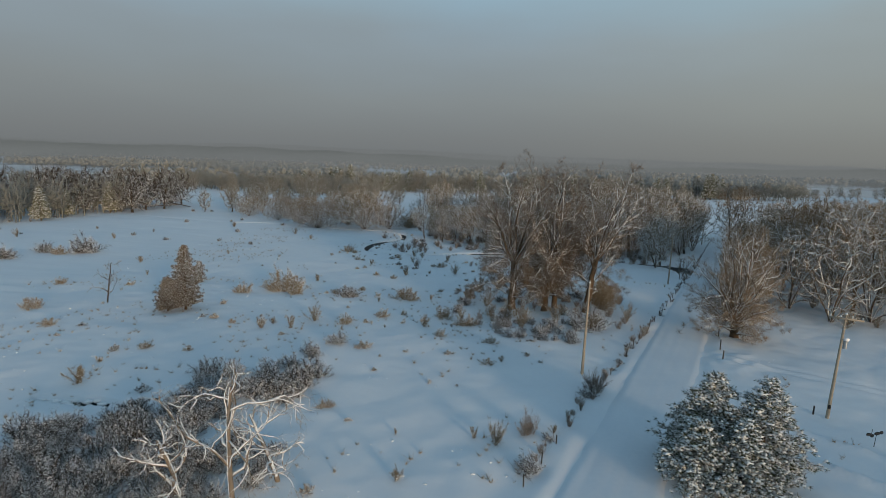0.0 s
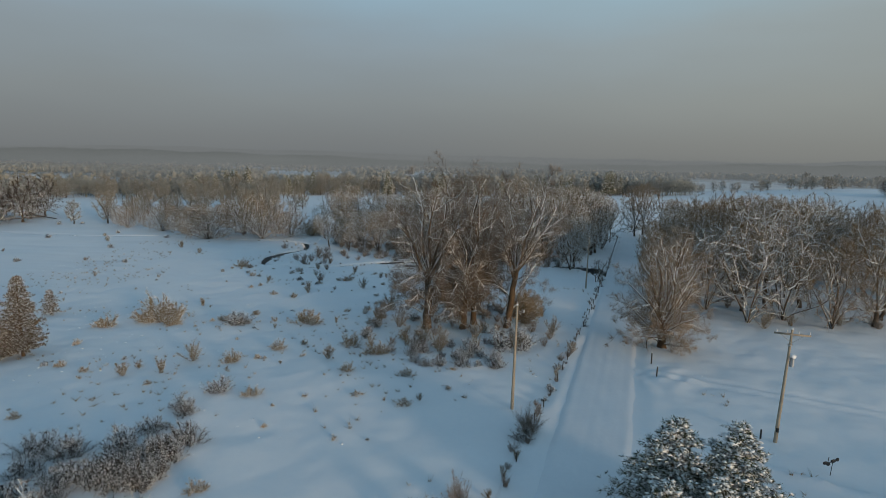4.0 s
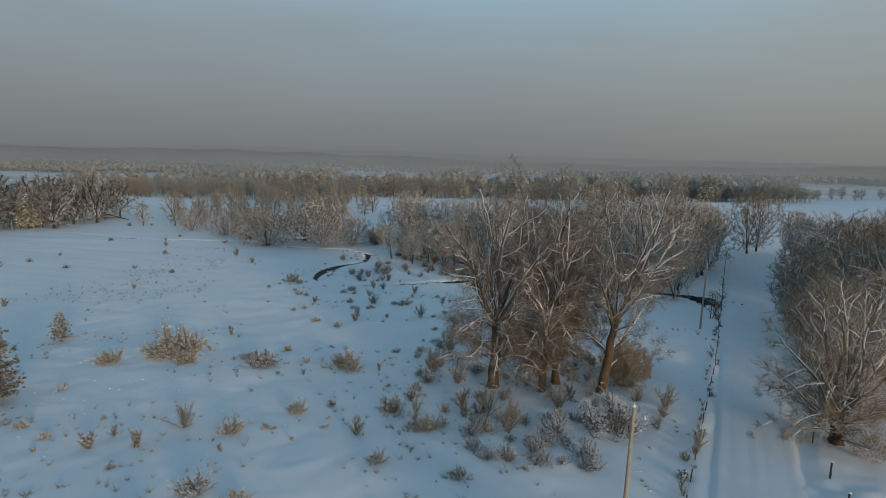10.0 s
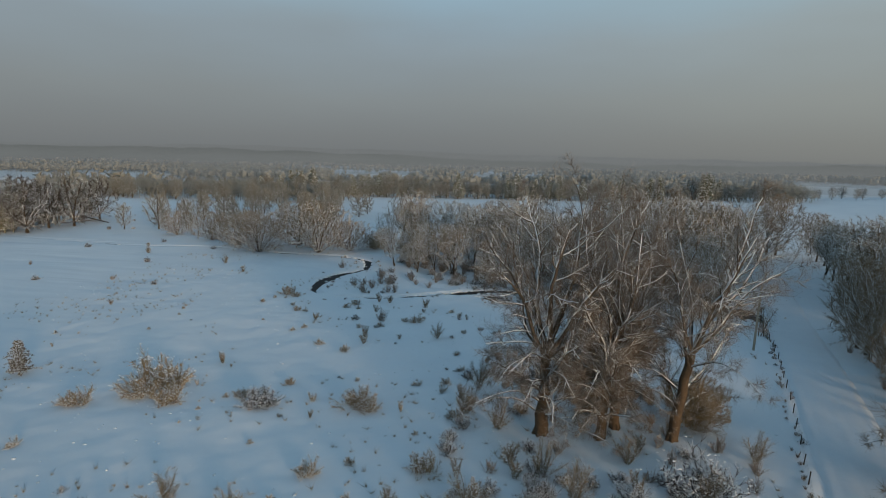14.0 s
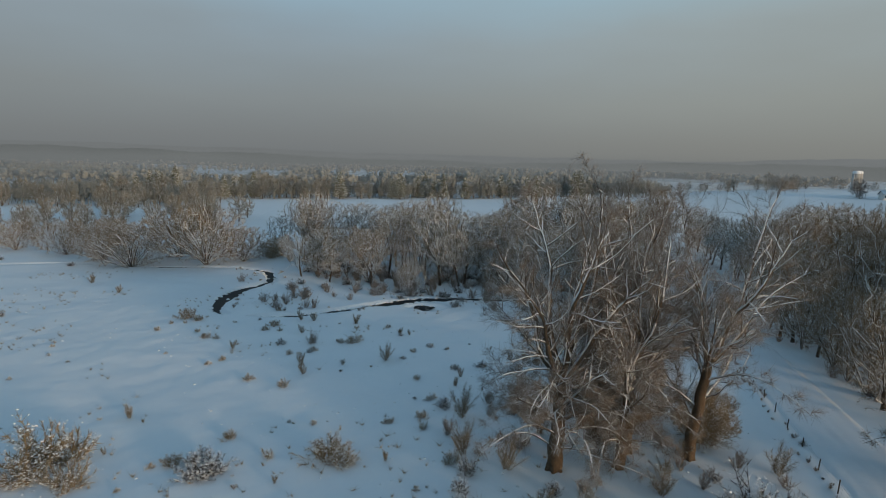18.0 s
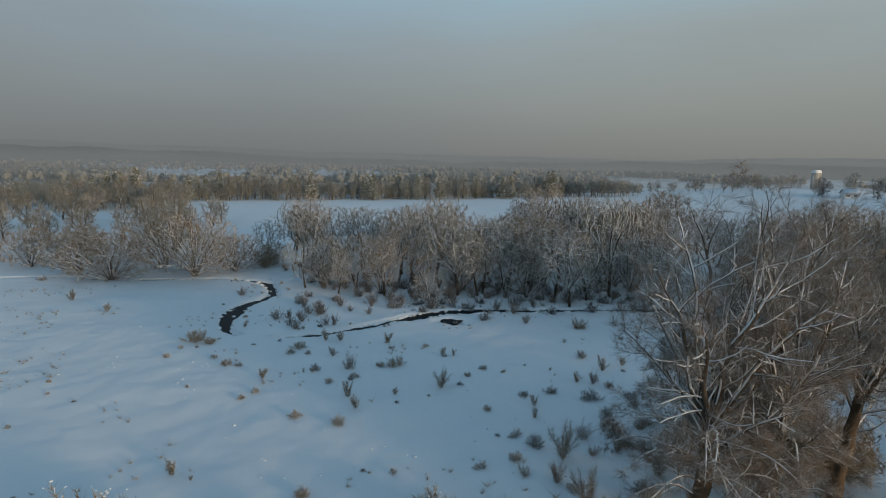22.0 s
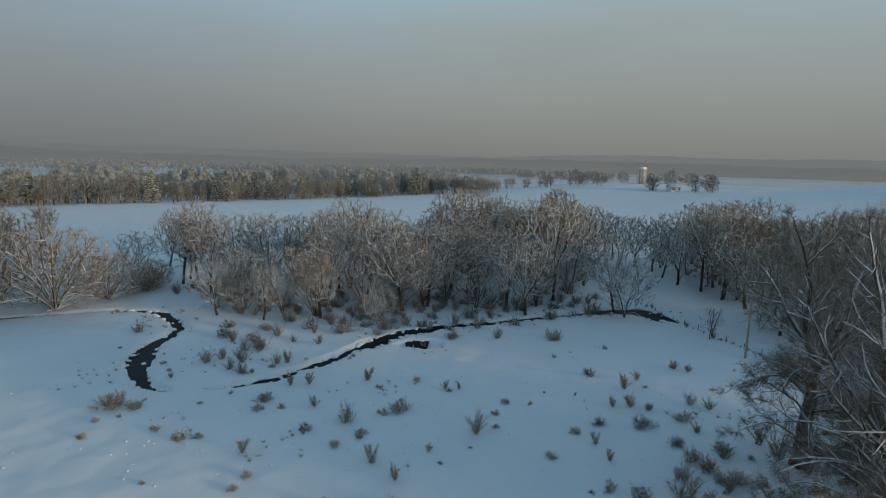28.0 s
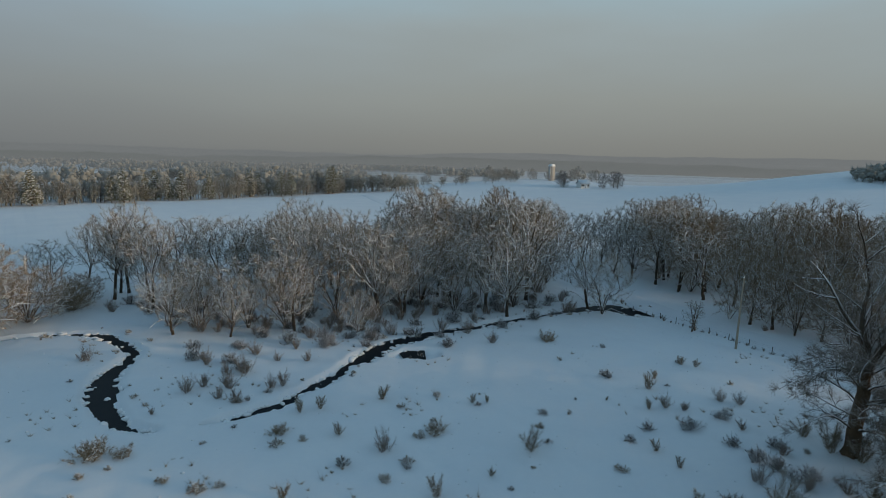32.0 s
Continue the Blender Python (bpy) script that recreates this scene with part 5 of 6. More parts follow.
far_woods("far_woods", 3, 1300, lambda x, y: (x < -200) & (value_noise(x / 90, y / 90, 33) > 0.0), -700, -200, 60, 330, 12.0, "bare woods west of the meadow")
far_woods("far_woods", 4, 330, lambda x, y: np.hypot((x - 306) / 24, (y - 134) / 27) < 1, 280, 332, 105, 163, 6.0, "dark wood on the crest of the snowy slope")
far_woods("far_woods", 5, 4600, lambda x, y: (y > 800) & (value_noise(x / 300, y / 200, 35) > -0.20), -1600, 1500, 800, 1700, 10.0, "frosted forest towards the horizon, coloured pale for haze", 5, M_MIST)


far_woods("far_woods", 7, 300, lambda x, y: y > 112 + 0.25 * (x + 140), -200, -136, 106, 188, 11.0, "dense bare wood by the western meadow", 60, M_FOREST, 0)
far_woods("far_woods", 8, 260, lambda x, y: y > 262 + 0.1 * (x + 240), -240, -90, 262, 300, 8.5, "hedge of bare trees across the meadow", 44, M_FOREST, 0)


def ridge(name, seed, dist, base, top, az0, az1, low, high):
    """A far line of wooded hills, as a long curved bank with depth."""
    n = 240
    az = np.radians(np.linspace(az0, az1, n))
    crest = base + (top - base) * (0.5 + 1.0 * value_noise(az * 4, az * 0, seed) + 0.25 * value_noise(az * 16, az * 0, seed + 1) + 0.12 * value_noise(az * 140, az * 0, seed + 2))
    vs = np.concatenate([np.stack([np.sin(az) * d, np.cos(az) * d, z], axis=-1) for d, z in ((dist - 150, np.full(n, -6.0)), (dist, crest), (dist + 260, np.full(n, -6.0)))])
    i = np.arange(n - 1)
    fs = np.concatenate([np.stack([i, i + 1, i + 1 + n, i + n], axis=1), np.stack([i + n, i + 1 + n, i + 1 + 2 * n, i + 2 * n], axis=1)])
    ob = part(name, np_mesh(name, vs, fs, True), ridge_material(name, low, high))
    return tagged(ob, "distant wooded hills as a glowing backdrop in painted fog grey", "hills", kind="structure")


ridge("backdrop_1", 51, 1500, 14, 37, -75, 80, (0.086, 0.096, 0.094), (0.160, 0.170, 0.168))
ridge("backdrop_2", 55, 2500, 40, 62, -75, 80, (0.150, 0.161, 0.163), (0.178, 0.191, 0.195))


def fog_sheet(name, dist, thick, top):
    """A glowing, see-through sheet added for far haze, thick low down and torn at its upper edge."""
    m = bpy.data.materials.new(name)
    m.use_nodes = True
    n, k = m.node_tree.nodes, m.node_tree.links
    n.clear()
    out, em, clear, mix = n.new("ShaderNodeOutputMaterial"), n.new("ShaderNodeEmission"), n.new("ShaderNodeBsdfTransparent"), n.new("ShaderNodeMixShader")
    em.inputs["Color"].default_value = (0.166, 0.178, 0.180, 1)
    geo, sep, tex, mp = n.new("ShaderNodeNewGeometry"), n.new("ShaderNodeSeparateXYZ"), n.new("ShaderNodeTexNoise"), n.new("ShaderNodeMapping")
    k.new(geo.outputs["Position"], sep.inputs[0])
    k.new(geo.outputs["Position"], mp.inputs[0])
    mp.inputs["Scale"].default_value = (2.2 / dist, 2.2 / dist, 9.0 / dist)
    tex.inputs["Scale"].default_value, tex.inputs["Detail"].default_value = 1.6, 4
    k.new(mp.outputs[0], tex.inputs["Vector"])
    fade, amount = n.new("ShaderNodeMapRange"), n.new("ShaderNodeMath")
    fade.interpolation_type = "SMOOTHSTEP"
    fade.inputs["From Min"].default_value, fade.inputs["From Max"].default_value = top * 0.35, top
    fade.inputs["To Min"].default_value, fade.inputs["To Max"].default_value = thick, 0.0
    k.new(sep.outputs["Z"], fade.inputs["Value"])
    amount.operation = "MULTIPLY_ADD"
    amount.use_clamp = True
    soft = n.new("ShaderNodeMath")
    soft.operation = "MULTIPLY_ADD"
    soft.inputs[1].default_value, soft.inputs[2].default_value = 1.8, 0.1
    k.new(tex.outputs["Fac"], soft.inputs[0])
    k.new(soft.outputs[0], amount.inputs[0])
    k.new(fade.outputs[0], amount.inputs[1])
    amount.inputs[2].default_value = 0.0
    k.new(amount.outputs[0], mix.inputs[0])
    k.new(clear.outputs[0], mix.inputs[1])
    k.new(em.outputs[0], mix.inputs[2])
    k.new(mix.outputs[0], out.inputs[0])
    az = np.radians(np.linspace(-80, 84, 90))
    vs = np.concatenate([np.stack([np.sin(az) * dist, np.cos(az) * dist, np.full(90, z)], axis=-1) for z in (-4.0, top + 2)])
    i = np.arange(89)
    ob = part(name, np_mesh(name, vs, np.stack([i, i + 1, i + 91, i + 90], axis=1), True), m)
    return tagged(ob, "thin grey glowing sheet added as ground fog over the far country", "fog", kind="structure")


fog_sheet("backdrop_3", 415, 0.20, 24)
fog_sheet("backdrop_4", 560, 0.24, 27)
fog_sheet("backdrop_5", 780, 0.24, 32)
fog_sheet("backdrop_6", 1120, 0.34, 44)


def silo(x, y):
    """A farm silo: ringed concrete drum, ladder chute and a snowy dome."""
    top = new("silo")
    tagged(top, "pale concrete silo with a snow-covered dome", "silo", "farm silos")
    h, r = 9.6, 2.0
    n = 28
    part("drum", np_mesh("drum", *tubes([(0, 0, -0.3, 0, 0, h, r, r)], n), True), M_CONC, top)
    for z0 in np.arange(1, 12, 2) * h / 12:
        part("hoop", np_mesh("hoop", *tubes([(0, 0, z0, 0, 0, z0 + 0.12, r + 0.04, r + 0.04)], n), True), M_CONC, top)
    rings = []
    for k in range(7):
        t0, t1 = k / 7 * math.pi / 2, (k + 1) / 7 * math.pi / 2
        rings.append((0, 0, h + math.sin(t0) * 1.5, 0, 0, h + math.sin(t1) * 1.5, r * 1.03 * math.cos(t0), r * 1.03 * math.cos(t1)))
    part("dome", np_mesh("dome", *tubes(rings, n), True), M_CAP, top, "snow-covered dome")
    part("chute", np_mesh("chute", *box(r + 0.4, 0, h / 2, 0.9, 0.9, h), False), M_STEEL, top)
    top.matrix_basis = at(x, y, turn=200)
    return top


silo(261, 328)
silo(265.5, 331)
for x, y in scatter(16, lambda x, y: abs(x - 263) > 7, 225, 330, 325, 372, 6.0):
    place(rf.choice(FAR_WOOD), at(x, y, rf.uniform(0.5, 0.9)))


def barn(name, x, y, w, d, h, wall, label, turn=0):
    """A gabled farm building with boards, door, windows and an overhanging snowy roof."""
    top = new(name)
    tagged(top, label, "building")
    e = h * 0.6
    v = [(-w / 2, -d / 2, -1), (w / 2, -d / 2, -1), (w / 2, d / 2, -1), (-w / 2, d / 2, -1), (-w / 2, -d / 2, e), (w / 2, -d / 2, e), (w / 2, d / 2, e), (-w / 2, d / 2, e), (-w / 2, 0, h), (w / 2, 0, h)]
    f = [(0, 1, 5, 4), (2, 3, 7, 6), (0, 4, 7, 3), (1, 2, 6, 5), (4, 8, 7, 7), (5, 6, 9, 9)]
    me = bpy.data.meshes.new("wall")
    me.from_pydata(v, [], [q[:4] if len(set(q)) == 4 else tuple(dict.fromkeys(q)) for q in f])
    part("wall", me, wall, top)
    o, t = 0.5, 0.3
    for s in (-1, 1):
        a = np.array([(-w / 2 - o, s * (d / 2 + o), e - 0.2), (w / 2 + o, s * (d / 2 + o), e - 0.2), (w / 2 + o, 0, h + 0.05), (-w / 2 - o, 0, h + 0.05)])
        vs = np.concatenate([a, a + (0, 0, t)])
        part("roof", np_mesh("roof", vs, [(0, 1, 2, 3), (4, 7, 6, 5), (0, 4, 5, 1), (1, 5, 6, 2), (2, 6, 7, 3), (3, 7, 4, 0)]), M_ROOF, top)
    part("door", np_mesh("door", *box(w * 0.1, -d / 2 - 0.04, e * 0.35, w * 0.22, 0.08, e * 0.75)), M_WHITE, top)
    for k in (-0.36, -0.18, 0.34):
        win = part("window", np_mesh("window", *box(w * k, -d / 2 - 0.03, e * 0.6, 1.0, 0.06, 1.2)), M_WHITE, top)
        part("pane", np_mesh("pane", *box(w * k, -d / 2 - 0.07, e * 0.6, 0.8, 0.04, 1.0)), M_GLASS, win)
    top.matrix_basis = at(x, y, turn=turn)
    return top


barn("red_barn", 507, 728, 17, 10, 8.5, M_BARN, "red wooden barn with a snowy roof in far fields", 25)
barn("farm_house", 485, 736, 9, 7, 6.5, M_BARN, "small red farm building under a snowy roof", 20)
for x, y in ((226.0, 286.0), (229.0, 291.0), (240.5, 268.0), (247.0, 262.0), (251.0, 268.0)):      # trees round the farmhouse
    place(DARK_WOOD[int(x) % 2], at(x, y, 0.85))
barn("farm_house", 233, 277, 6, 5, 4.4, M_WHITE, "white farmhouse with a snowy gable roof by the silos", -20)
barn("farm_shed", 242, 284, 6, 5, 3.6, M_WHITE, "low white farm shed half hidden by trees", 10)

# ---- the foreground: pines, dead trees, thicket ----
place(pine("pine_tree", 101, 6.7, 7.4, (M_NEEDLE,), "young dark pine loaded with snow by the road", 1.55, "pair of pines"), at(13.0, 24.9))
place(pine("pine_tree", 105, 4.4, 5.2, (M_NEEDLE,), "low dark pine at the road edge under snow", 1.5, "pair of pines"), at(11.7, 22.3))
place(pine("pine_tree", 102, 7.2, 6.6, (M_NEEDLE,), "young pine with thick snow on sunlit boughs", 1.5, "pair of pines", 1.25), at(15.8, 23.8))
place(pine("pine_tree", 103, 4.9, 5.0, (M_NEEDLE,), "low pine with yellowish needles and snow", 1.5, "pair of pines"), at(14.1, 22.0))
place(shrub("willow_shrub", 104, "g", "bare twiggy shrub beside the pines"), at(18.1, 24.6, 2.4))


def dead_tree(name, seed, height, limbs, label):
    """A dead, bleached tree with crooked limbs under snow."""
    rng = random.Random(seed)
    store = {}
    spec = [(7, 0.07, 0.02, limbs, 35, 78, 0.45, 0.85, 0.25), (9, 0.26, 0.05, 6, 30, 75, 0.36, 0.62, 0.25), (6, 0.30, 0.05, 3, 30, 70, 0.4, 0.7, 0.15), (3, 0.3, 0.02, 2, 30, 70, 0.5, 0.8, 0.2), (1, 0.3, 0.0, 0, 0, 0, 0, 0, 0)]
    grow(rng, store, "trunk", Vector((0, 0, -0.3)), Vector((-0.04, 0.10, 1)).normalized(), height * 0.95, 0.16, 0, spec, (height * 0.4, height * 0.85, height * 0.7, 0, 0))
    top = tree_from(name, store, (M_DEAD, M_DEAD, M_DEAD), label, "tree")
    laden = snow_lines(np.concatenate([np.array(v) for key, v in store.items() if key != "twigs"]), np.random.default_rng(seed), 0.014, 0.30, 0.15, 0.016)
    part("snow", np_mesh("snow", *tubes(laden, 5), True), M_CAP, top, "thick snow along the crooked limbs", "stuff")
    return top


place(dead_tree("dead_tree", 111, 7.6, 10, "dead bleached tree with crooked snow-covered limbs"), at(-14.6, 14.4, turn=0))
place(dead_tree("dead_tree", 112, 5.0, 7, "slim dead tree with snowy crooked limbs"), at(-13.2, 17.2, turn=60))
place(dead_tree("dead_tree", 117, 4.8, 9, "low spreading dead tree under snow"), at(-17.6, 14.0, turn=150))

for x, y in scatter(30, lambda x, y: y < 20.5 + 1.1 * (x + 18.5), -22.0, -14.5, 9, 20.5, 0.9):
    put_shrub("t", rw1.randrange(3), x, y, rw1.uniform(1.5, 2.6))
for x, y in scatter(150, lambda x, y: (-31.5 < x < -17.5) and (x < -21.0 or y < 16.0 + 1.4 * (x + 21) or y > 27) and y < 12.5 + 1.15 * (x + 31.5) + 6.0 and not (y > 23 and y < 25.5 and x < -26), -32, -17, 6, 34, 0.8):
    s = rw1.uniform(1.9, 3.2)
    put_shrub("t", rw1.randrange(3), x, y, s, s * rw1.uniform(0.9, 1.3))
for x, y, s in ((-24.5, 31.0, 3.6), (-27.0, 31.5, 3.4), (-22.0, 32.0, 3.0), (-21.0, 34.5, 2.4), (-19.7, 37.2, 2.0), (-25.8, 28.6, 3.0)):
    put_shrub("t", rw1.randrange(3), x, y, s)

# standing in the meadow
place(pine("larch_tree", 121, 8.4, 4.8, (M_LARCH,), "russet larch holding snow on its boughs", 1.55, "", 0.5), at(-42.1, 50.0))
place(pine("larch_tree", 122, 4.4, 3.4, (M_LARCH,), "smaller russet larch with snow beside a taller one", 1.2, "", 0.5), at(-43.6, 48.6))
place(pine("larch_tree", 123, 3.4, 2.4, (M_LARCH,), "small tawny larch standing alone in the meadow", 0.6, "", 0.9), at(-51.4, 66.8))
place(wood_tree("young_tree", 124, 6.0, (M_BARK_DARK, M_LIMB_DARK, M_TWIG), "thin bare young tree in the open snow", 0.55, 1, crown=0.2, wide=0.4), at(-53.0, 49.6))
place(wood_tree("young_tree", 125, 4.2, PALE, "small bare tree near the pool", 0.6, 3, crown=0.15, wide=0.42), at(27.2, 94.6))
# unseen trees, added out of view to lay long shade over the road
for x, y, s in ((37.0, -4.0, 0.62), (42.0, 2.0, 0.66), (46.5, 8.0, 0.6), (40.0, -10.0, 0.7), (51.0, -2.0, 0.72), (47.0, -13.0, 0.7), (55.0, 6.0, 0.7), (34.0, -13.0, 0.55)):
    place(WOODS[(1, 3, 5)[int(x) % 3]], at(x, y, s))
# bushes under the old trees
place(shrub("snow_bush", 131, "t", "broad bush thick with snow under the old trees", True, 2.2), at(7.4, 55.2, 6.4, sz=5.6))
place(shrub("snow_bush", 132, "t", "low bush thick with snow", True, 2.0), at(3.4, 53.4, 3.6, sz=3.0))
place(clump_tree("round_bush", 133, 4.6, 4.8, 40, (M_BARK, M_OCHRE, M_OCHRE), "round tan bush beside an old trunk", 0.9, r=0.03, category="bush"), at(10.2, 64.6))
place(clump_tree("round_bush", 134, 4.2, 6.0, 36, (M_BARK, M_OCHRE, M_OCHRE), "rounded straw-coloured bush at the brook", 0.8, r=0.03, category="bush"), at(-37.6, 149.8))
rb = random.Random(23)
for x, y in scatter(22, lambda x, y: True, -3.0, 6.5, 49.0, 56.5, 1.3):      # snow-laden low growth before the old trees
    put_shrub(rb.choice("tkt"), rb.randrange(3), x, y, rb.uniform(1.2, 2.4))
for x, y in scatter(60, lambda x, y: True, -9, 13, 53, 74, 1.6):
    put_shrub(rb.choice("kgs"), rb.randrange(3), x, y, rb.uniform(1.2, 2.6))
# undergrowth along the brook and the wood edges
for x, y in UNDER:
    put_shrub(rb.choice("gtg"), rb.randrange(3), x, y, rb.uniform(2.0, 3.6))
for x, y in scatter(80, lambda x, y: y > band_front(x) - 9 and y < band_front(x) + 9 and x < road_x(y) - 8, -34, 30, 110, 150, 1.9):
    put_shrub(rb.choice("ktgg"), rb.randrange(3), x, y, rb.uniform(1.8, 3.4))
for x, y in scatter(26, lambda x, y: brook_depth(np.array([x]), np.array([y]), BROOK_LOW)[0] == 0 and y > 106 + 0.35 * (x + 30), -31, -4, 106, 126, 2.2):
    put_shrub(rb.choice("ggk"), rb.randrange(3), x, y, rb.uniform(1.6, 3.2))
for x, y in scatter(40, lambda x, y: x > road_x(y) + (4.6 if y < 90 else 13) and y > 60 + max(0, (42 - x)) * 0.9, 26, 70, 64, 100, 2.4):
    put_shrub(rb.choice("kgs"), rb.randrange(3), x, y, rb.uniform(1.4, 2.8))
for y in np.arange(22, 130, 1.1):
    x = road_x(y) - 4.9 + 1.5 * min(1, (y - 30) / 40) + rb.uniform(-0.7, 0.3)
    put_shrub(rb.choice("kgsg"), rb.randrange(3), x, y, rb.uniform(0.5, 1.5) if y < 56 else rb.uniform(0.3, 0.8))
put_shrub("g", 1, 6.8, 35.7, 3.2)
put_shrub("k", 0, 6.3, 34.8, 2.2)
put_shrub("g", 2, 1.5, 27.1, 2.6)
for x, y in scatter(40, lambda x, y: y < 215 + 0.3 * (x + 120), -150, -62, 95, 215, 4.0):
    put_shrub(rb.choice("ksgk"), rb.randrange(3), x, y, rb.uniform(1.0, 2.2))


for x, y in scatter(70, lambda x, y: x < road_x(y) - 7 and not (-38 < x < -17 and y < 36), -62, 14, 24, 100, 2.0):
    put_shrub(rb.choice("kkoos"), rb.randrange(3), x, y, rb.uniform(0.35, 1.0))


for line in (BROOK, BROOK_LOW):
    for (x0, y0, w0), (x1, y1, w1) in zip(line, line[1:]):
        if x0 > -60:
            for _ in range(max(1, int(math.hypot(x1 - x0, y1 - y0) / 2.2))):
                t = rb.random()
                d = math.hypot(x1 - x0, y1 - y0)
                w = (w0 * 0.5 + rb.uniform(0.9, 2.2)) * rb.choice((-1, 1))
                put_shrub(rb.choice("kgoo"), rb.randrange(3), x0 + (x1 - x0) * t - (y1 - y0) / d * w, y0 + (y1 - y0) * t + (x1 - x0) / d * w, rb.uniform(0.4, 1.1))


# ---- poles, fence, small things ----
def utility_pole(x, y, height, lean, label, arm=False, can=False, turn=0):
    top = new("utility_pole")
    tagged(top, label, "utility pole", "power line poles")
    ring = [[(lean * k / 6 + math.cos(a) * (0.14 - 0.010 * k), math.sin(a) * (0.14 - 0.010 * k), height * k / 6 - (0.5 if k == 0 else 0)) for a in np.arange(12) * math.pi / 6] for k in range(7)]
    quads = [(12 * k + i, 12 * k + (i + 1) % 12, 12 * k + 12 + (i + 1) % 12, 12 * k + 12 + i) for k in range(6) for i in range(12)]
    part("shaft", np_mesh("shaft", np.array(ring).reshape(-1, 3), quads, True), M_POLE, top)
    part("cap", np_mesh("cap", *clumps([(lean, 0, height + 0.02)], [(0.12, 0.12, 0.08)], np.random.default_rng(3), 0.1), True), M_CAP, top, "snow cap")
    if arm:
        part("crossarm", np_mesh("crossarm", *box(lean, -0.12, height - 0.35, 2.3, 0.10, 0.12)), M_POLE, top)
        for k in (-1.0, -0.35, 0.4, 1.05):
            part("insulator", np_mesh("insulator", *tubes([(lean + k, -0.12, height - 0.29, lean + k, -0.12, height - 0.17, 0.03, 0.06), (lean + k, -0.12, height - 0.17, lean + k, -0.12, height - 0.08, 0.07, 0.04)], 10), True), M_CERAMIC, top)
        for s in (-1, 1):
            part("brace", np_mesh("brace", *tubes([(lean, -0.14, height - 1.0, lean + s * 0.7, -0.14, height - 0.40, 0.02, 0.02)], 6)), M_STEEL, top)
    else:
        part("bracket", np_mesh("bracket", *tubes([(lean, 0, height - 0.45, lean + 0.55, 0, height - 0.62, 0.03, 0.025)], 6)), M_STEEL, top)
        part("insulator", np_mesh("insulator", *tubes([(lean + 0.55, 0, height - 0.62, lean + 0.55, 0, height - 0.45, 0.05, 0.07)], 10), True), M_CERAMIC, top)
        part("top_pin", np_mesh("top_pin", *tubes([(lean, 0, height, lean, 0, height + 0.2, 0.02, 0.05)], 8), True), M_CERAMIC, top)
    if can:
        f = 0.74
        part("transformer", np_mesh("transformer", *tubes([(lean * f + 0.27, 0, height * f - 0.5, lean * f + 0.27, 0, height * f + 0.1, 0.15, 0.15), (lean * f + 0.27, 0, height * f + 0.1, lean * f + 0.27, 0, height * f + 0.2, 0.16, 0.05)], 16), True), M_STEEL, top, "grey transformer can under snow")
        part("snow", np_mesh("snow", *clumps([(lean * f + 0.27, 0, height * f + 0.26), (lean * f + 0.38, 0.1, height * f + 0.2)], [(0.22, 0.2, 0.14), (0.14, 0.14, 0.2)], np.random.default_rng(4), 0.2, True), True), M_CAP, top)
        part("meter_box", np_mesh("meter_box", *box(lean * 0.1, -0.2, height * 0.12, 0.18, 0.12, 0.3)), M_BLACK, top)
        part("band", np_mesh("band", *tubes([(lean * 0.86, 0, height * 0.86, lean * 0.86, 0, height * 0.865, 0.16, 0.16)], 12)), M_STEEL, top)
    top.matrix_basis = pose(x, y, gz(x, y), 0, 0, turn)
    return top


utility_pole(6.05, 40.0, 8.8, 0.1, "weathered wooden utility pole in the snow by the road")
utility_pole(25.0, 35.5, 8.7, 0.25, "wooden utility pole with crossarm and snowy transformer", True, True, -20)
utility_pole(23.5, 87.3, 8.6, 0.1, "wooden utility pole beside the fence line")
utility_pole(45.4, 150.5, 8.6, 0.1, "wooden utility pole far down the road")

# small dark marker beside the pole, and the ornament in the yard
marker = new("utility_marker")
tagged(marker, "short dark marker post beside the utility pole", "marker post")
part("post", np_mesh("post", *tubes([(0, 0, -0.1, 0, 0, 0.7, 0.07, 0.06), (0, 0, 0.7, 0, 0, 0.74, 0.06, 0.02)], 8), True), M_BLACK, marker)
marker.matrix_basis = at(24.2, 36.0)
ornament = new("yard_ornament")
tagged(ornament, "dark metal yard ornament on a thin stake", "ornament")
part("stake", np_mesh("stake", *tubes([(0, 0, -0.1, 0.08, 0, 1.05, 0.025, 0.02), (-0.35, 0, 0.85, -0.30, 0, 1.35, 0.02, 0.02), (0.08, 0, 1.0, -0.35, 0, 0.9, 0.02, 0.02)], 6)), M_BLACK, ornament)
for dx, dz, sx in ((-0.55, 0.95, 0.20), (-0.28, 0.85, 0.16), (0.12, 1.02, 0.24), (0.42, 1.08, 0.16)):
    part("plate", np_mesh("plate", *clumps([(dx, 0, dz)], [(sx, 0.06, 0.13)], np.random.default_rng(int(sx * 100)), 0.12, True), True), M_BLACK, ornament)
ornament.matrix_basis = at(26.1, 31.1, turn=15)
for x, y, h in ((20.6, 47.4, 1.15), (21.4, 51.0, 1.2)):
    post = new("gate_post")
    tagged(post, "dark wooden gate post with a snow cap", "post", "gate posts")
    part("shaft", np_mesh("shaft", *tubes([(0, 0, -0.2, 0.02, 0, h, 0.07, 0.06)], 8), True), M_POST, post)
    part("cap", np_mesh("cap", *clumps([(0.02, 0, h + 0.02)], [(0.10, 0.10, 0.07)], np.random.default_rng(5), 0.15), True), M_CAP, post, "snow cap")
    post.matrix_basis = at(x, y)
mailbox = new("mailbox")
tagged(mailbox, "pale mailbox on a post under a cap of snow", "mailbox")
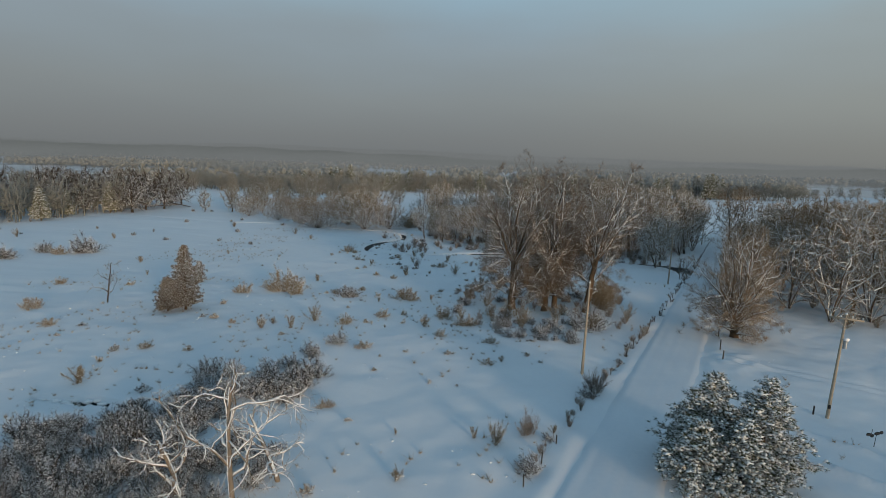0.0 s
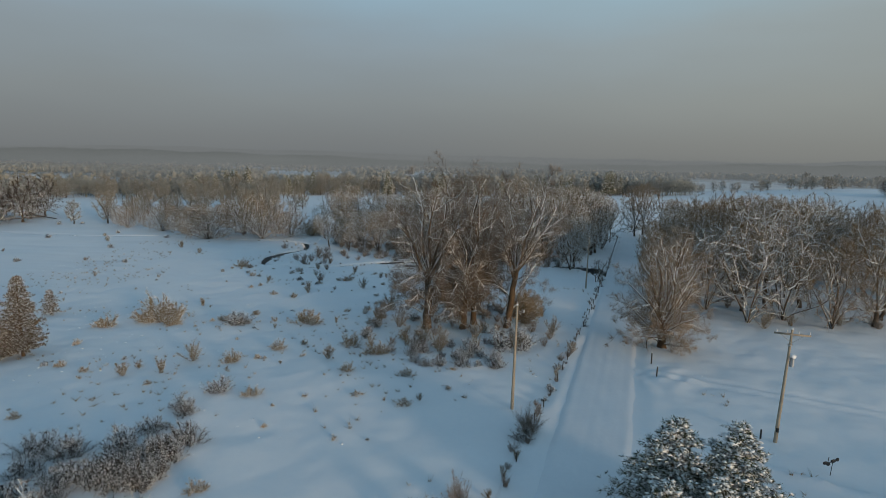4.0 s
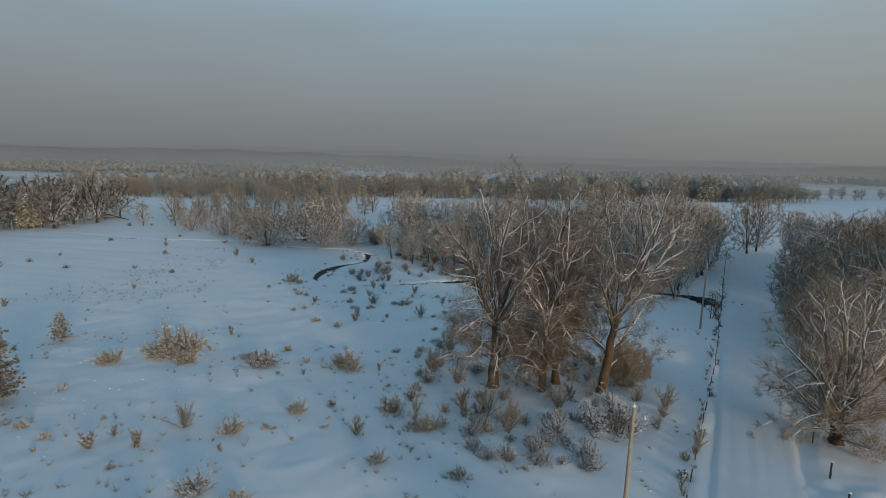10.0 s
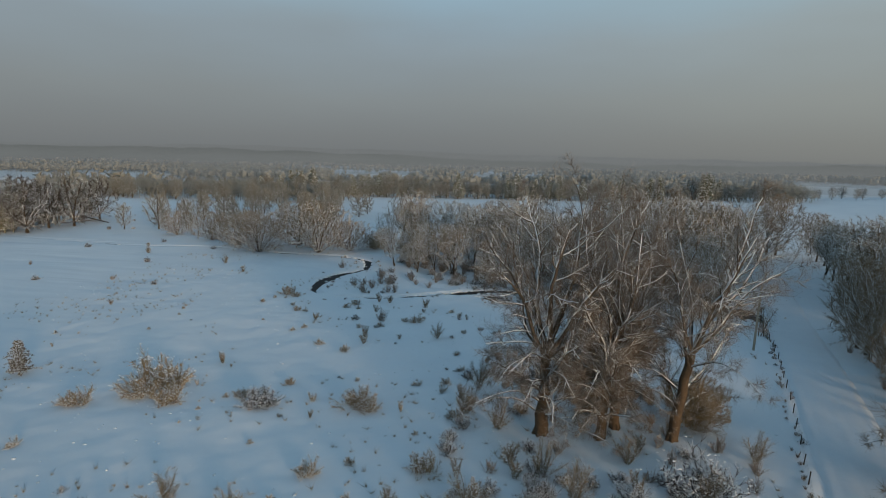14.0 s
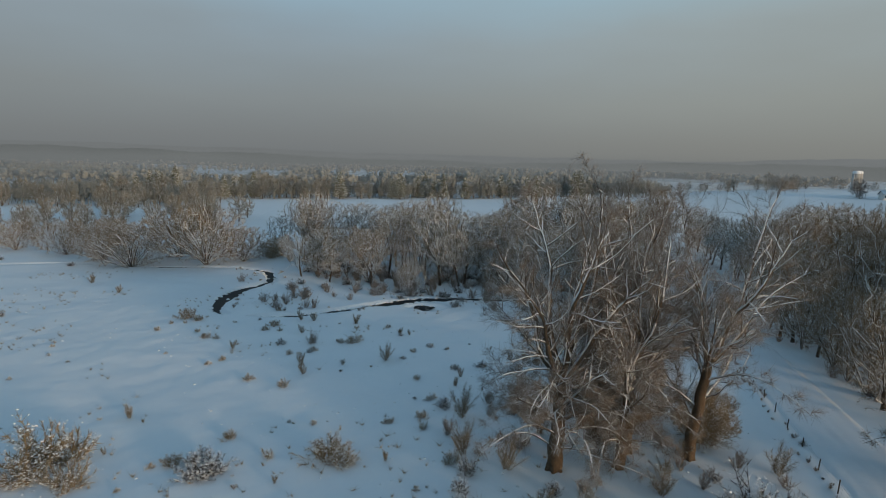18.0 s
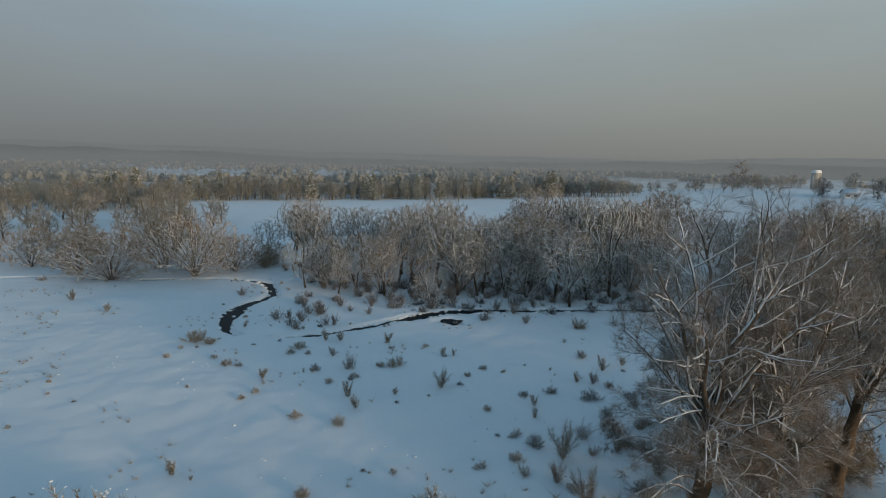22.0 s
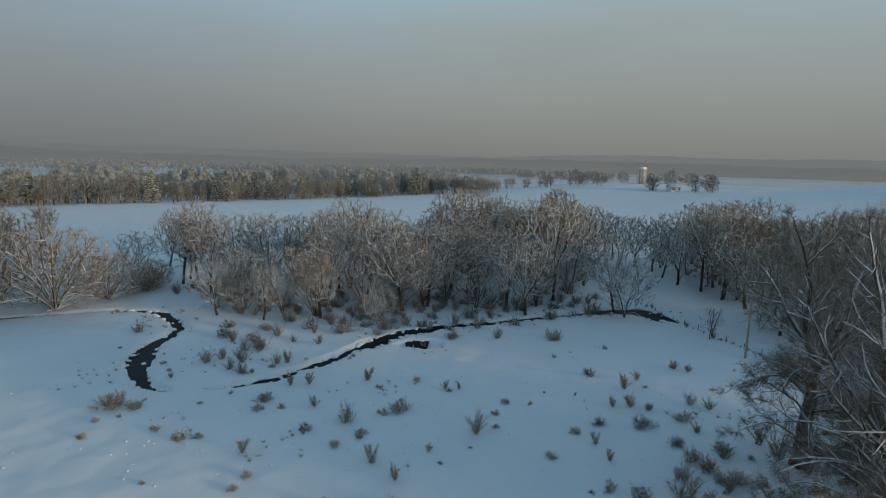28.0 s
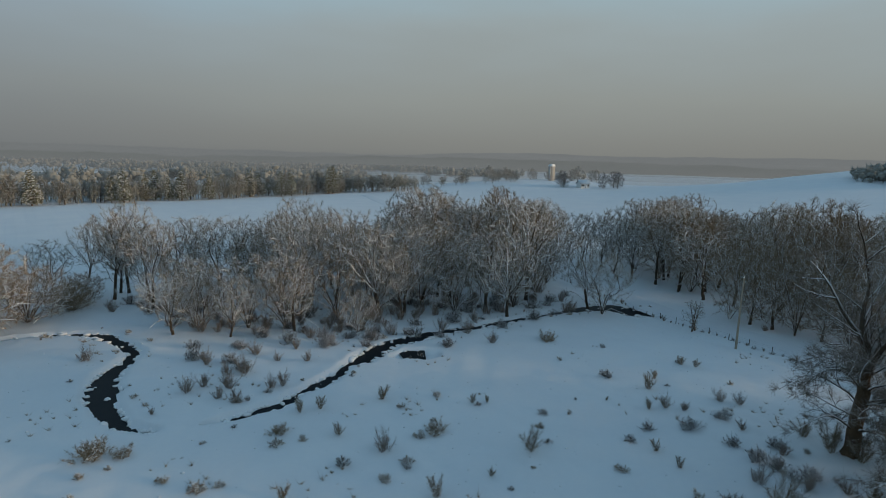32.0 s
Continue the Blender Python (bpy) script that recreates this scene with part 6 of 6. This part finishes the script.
part("post", np_mesh("post", *box(0, 0, 0.45, 0.10, 0.10, 1.1)), M_POST, mailbox)
part("body", np_mesh("body", *join(box(0, 0, 1.12, 0.30, 0.52, 0.24), box(0, 0, 1.27, 0.22, 0.52, 0.06))), M_WHITE, mailbox)
part("door", np_mesh("door", *box(0, -0.275, 1.13, 0.27, 0.03, 0.22)), M_STEEL, mailbox)
part("snow", np_mesh("snow", *clumps([(0, 0, 1.34), (0.03, 0.14, 1.36), (-0.02, -0.15, 1.33)], [(0.22, 0.26, 0.13), (0.17, 0.17, 0.11), (0.17, 0.15, 0.10)], np.random.default_rng(8), 0.12, True), True), M_CAP, mailbox, "rounded cap of snow")
mailbox.matrix_basis = at(22.7, 56.2, turn=70)


def fence_x(y):
    return road_x(y) - 4.9 + 1.5 * min(1, max(0, (y - 30) / 40))


fence = new("fence")
tagged(fence, "low wire fence with short dark posts along the road", "fence")
wires = []
last = None
for i, y in enumerate(np.arange(20, 160, 2.9)):
    x = fence_x(y) + rb.uniform(-0.08, 0.08)
    z = gz(x, y)
    h = rb.uniform(0.65, 0.95)
    part("post", np_mesh("post", *tubes([(x, y, z - 0.2, x + rb.uniform(-0.08, 0.08), y, z + h, 0.045, 0.04)], 7), True), M_POST, fence)
    if last:
        for f in (0.3, 0.55, 0.75):
            wires.append((last[0], last[1], last[2] + f, x, y, z + f, 0.006, 0.006))
    last = (x, y, z)
part("wire", np_mesh("wire", *tubes(wires, 3)), M_STEEL, fence)

# fallen branches over the western ditch
log = part("fallen_log", np_mesh("fallen_log", *tubes([(-16, 12, 0.4, 0, 0, 0.7, 0.20, 0.28), (0, 0, 0.7, 9, -5, 0.4, 0.28, 0.15), (-3, -9, 0.3, 1, -1, 0.6, 0.14, 0.2)], 8), True), M_POST)
tagged(log, "long fallen dead trunk half buried in snow", "log")
log.matrix_basis = at(-136, 180, turn=0)

# ---- small growth too plentiful to count ----
nr = np.random.default_rng(77)


def open_ground(x, y):
    """The meadow: off the road, the brook and the yard."""
    return (np.abs(x - road_x(y)) > 4.5) & (brook_depth(x, y, BROOK) == 0) & (brook_depth(x, y, BROOK_LOW) == 0) & ((x < road_x(y)) | (value_noise(x / 6, y / 6, 41) > 0.25))


def spread_points(count, x0, x1, y0, y1, patch, seed):
    x, y = nr.uniform(x0, x1, count * 5), nr.uniform(y0, y1, count * 5)
    keep = open_ground(x, y) & (value_noise(x / 7, y / 7, seed) + 0.6 * value_noise(x / 25, y / 25, seed + 1) > patch)
    return x[keep][:count], y[keep][:count]


tx, ty = spread_points(1500, -75, 30, 14, 135, 0.02, 42)
tz = relief(tx, ty)
k = 9
size = nr.uniform(0.12, 0.50, (len(tx), 1))
root = np.stack([np.repeat(tx[:, None], k, 1) + nr.normal(0, 0.05, (len(tx), k)), np.repeat(ty[:, None], k, 1) + nr.normal(0, 0.05, (len(tx), k)), np.repeat(tz[:, None], k, 1) - 0.03], axis=-1)
tip = root + np.stack([nr.normal(0, 0.55, (len(tx), k)) * size, nr.normal(0, 0.55, (len(tx), k)) * size, nr.uniform(0.6, 1.5, (len(tx), k)) * size], axis=-1)
tuft = part("grass_tufts", np_mesh("grass_tufts", *cones(np.concatenate([root, tip, np.full((len(tx), k, 1), 0.024)], axis=-1).reshape(-1, 7))), M_OCHRE)
tagged(tuft, "dry grass tufts poking through the snow", "grass", kind="stuff")
lx, ly = spread_points(1100, -75, 30, 14, 135, 0.0, 46)
lz = relief(lx, ly)
u = nr.uniform(0.03, 0.11, len(lx))
lump = part("snow_lumps", np_mesh("snow_lumps", *clumps(np.stack([lx, ly, lz + u * 0.05], axis=-1), np.stack([u * nr.uniform(0.8, 1.9, len(lx)), u * nr.uniform(0.8, 1.9, len(lx)), u * 0.6], axis=-1), nr, 0.25), True), M_SNOW)
tagged(lump, "small lumps of snow over buried plants", "snow", kind="stuff")


def brook_rim(name, line, count, label):
    """Lumps of snow and ice along the water's edge."""
    cs, ss = [], []
    for _ in range(count):
        i = nr.integers(len(line) - 1)
        (x0, y0, w0), (x1, y1, w1) = line[i], line[i + 1]
        t = nr.random()
        d = math.hypot(x1 - x0, y1 - y0)
        w = (w0 + (w1 - w0) * t) * 0.5 * nr.uniform(1.0, 1.6) * (1 if nr.random() < 0.5 else -1)
        if nr.random() < 0.09:
            w *= nr.uniform(-0.8, 0.8)
        x, y = x0 + (x1 - x0) * t - (y1 - y0) / d * w, y0 + (y1 - y0) * t + (x1 - x0) / d * w
        u = nr.uniform(0.10, 0.34)
        cs.append((x, y, float(land(np.array([x]), np.array([y]))[0]) - 0.24 + u * 0.15))
        ss.append((u * nr.uniform(0.8, 1.8), u * nr.uniform(0.8, 1.8), u * nr.uniform(0.35, 0.7)))
    ob = part(name, np_mesh(name, *clumps(cs, ss, nr, 0.28), True), M_CAP)
    return tagged(ob, label, "snow", kind="stuff")


brook_rim("rim_snow", BROOK, 300, "lumps of snow and ice along the brook bend")
brook_rim("rim_snow", BROOK_LOW, 280, "lumps of snow along the lower brook")
brook_rim("rim_snow", POOL, 5, "snow lumps round the small pool")
brook_rim("rim_snow", DITCH, 60, "snow lumps half covering the ditch")
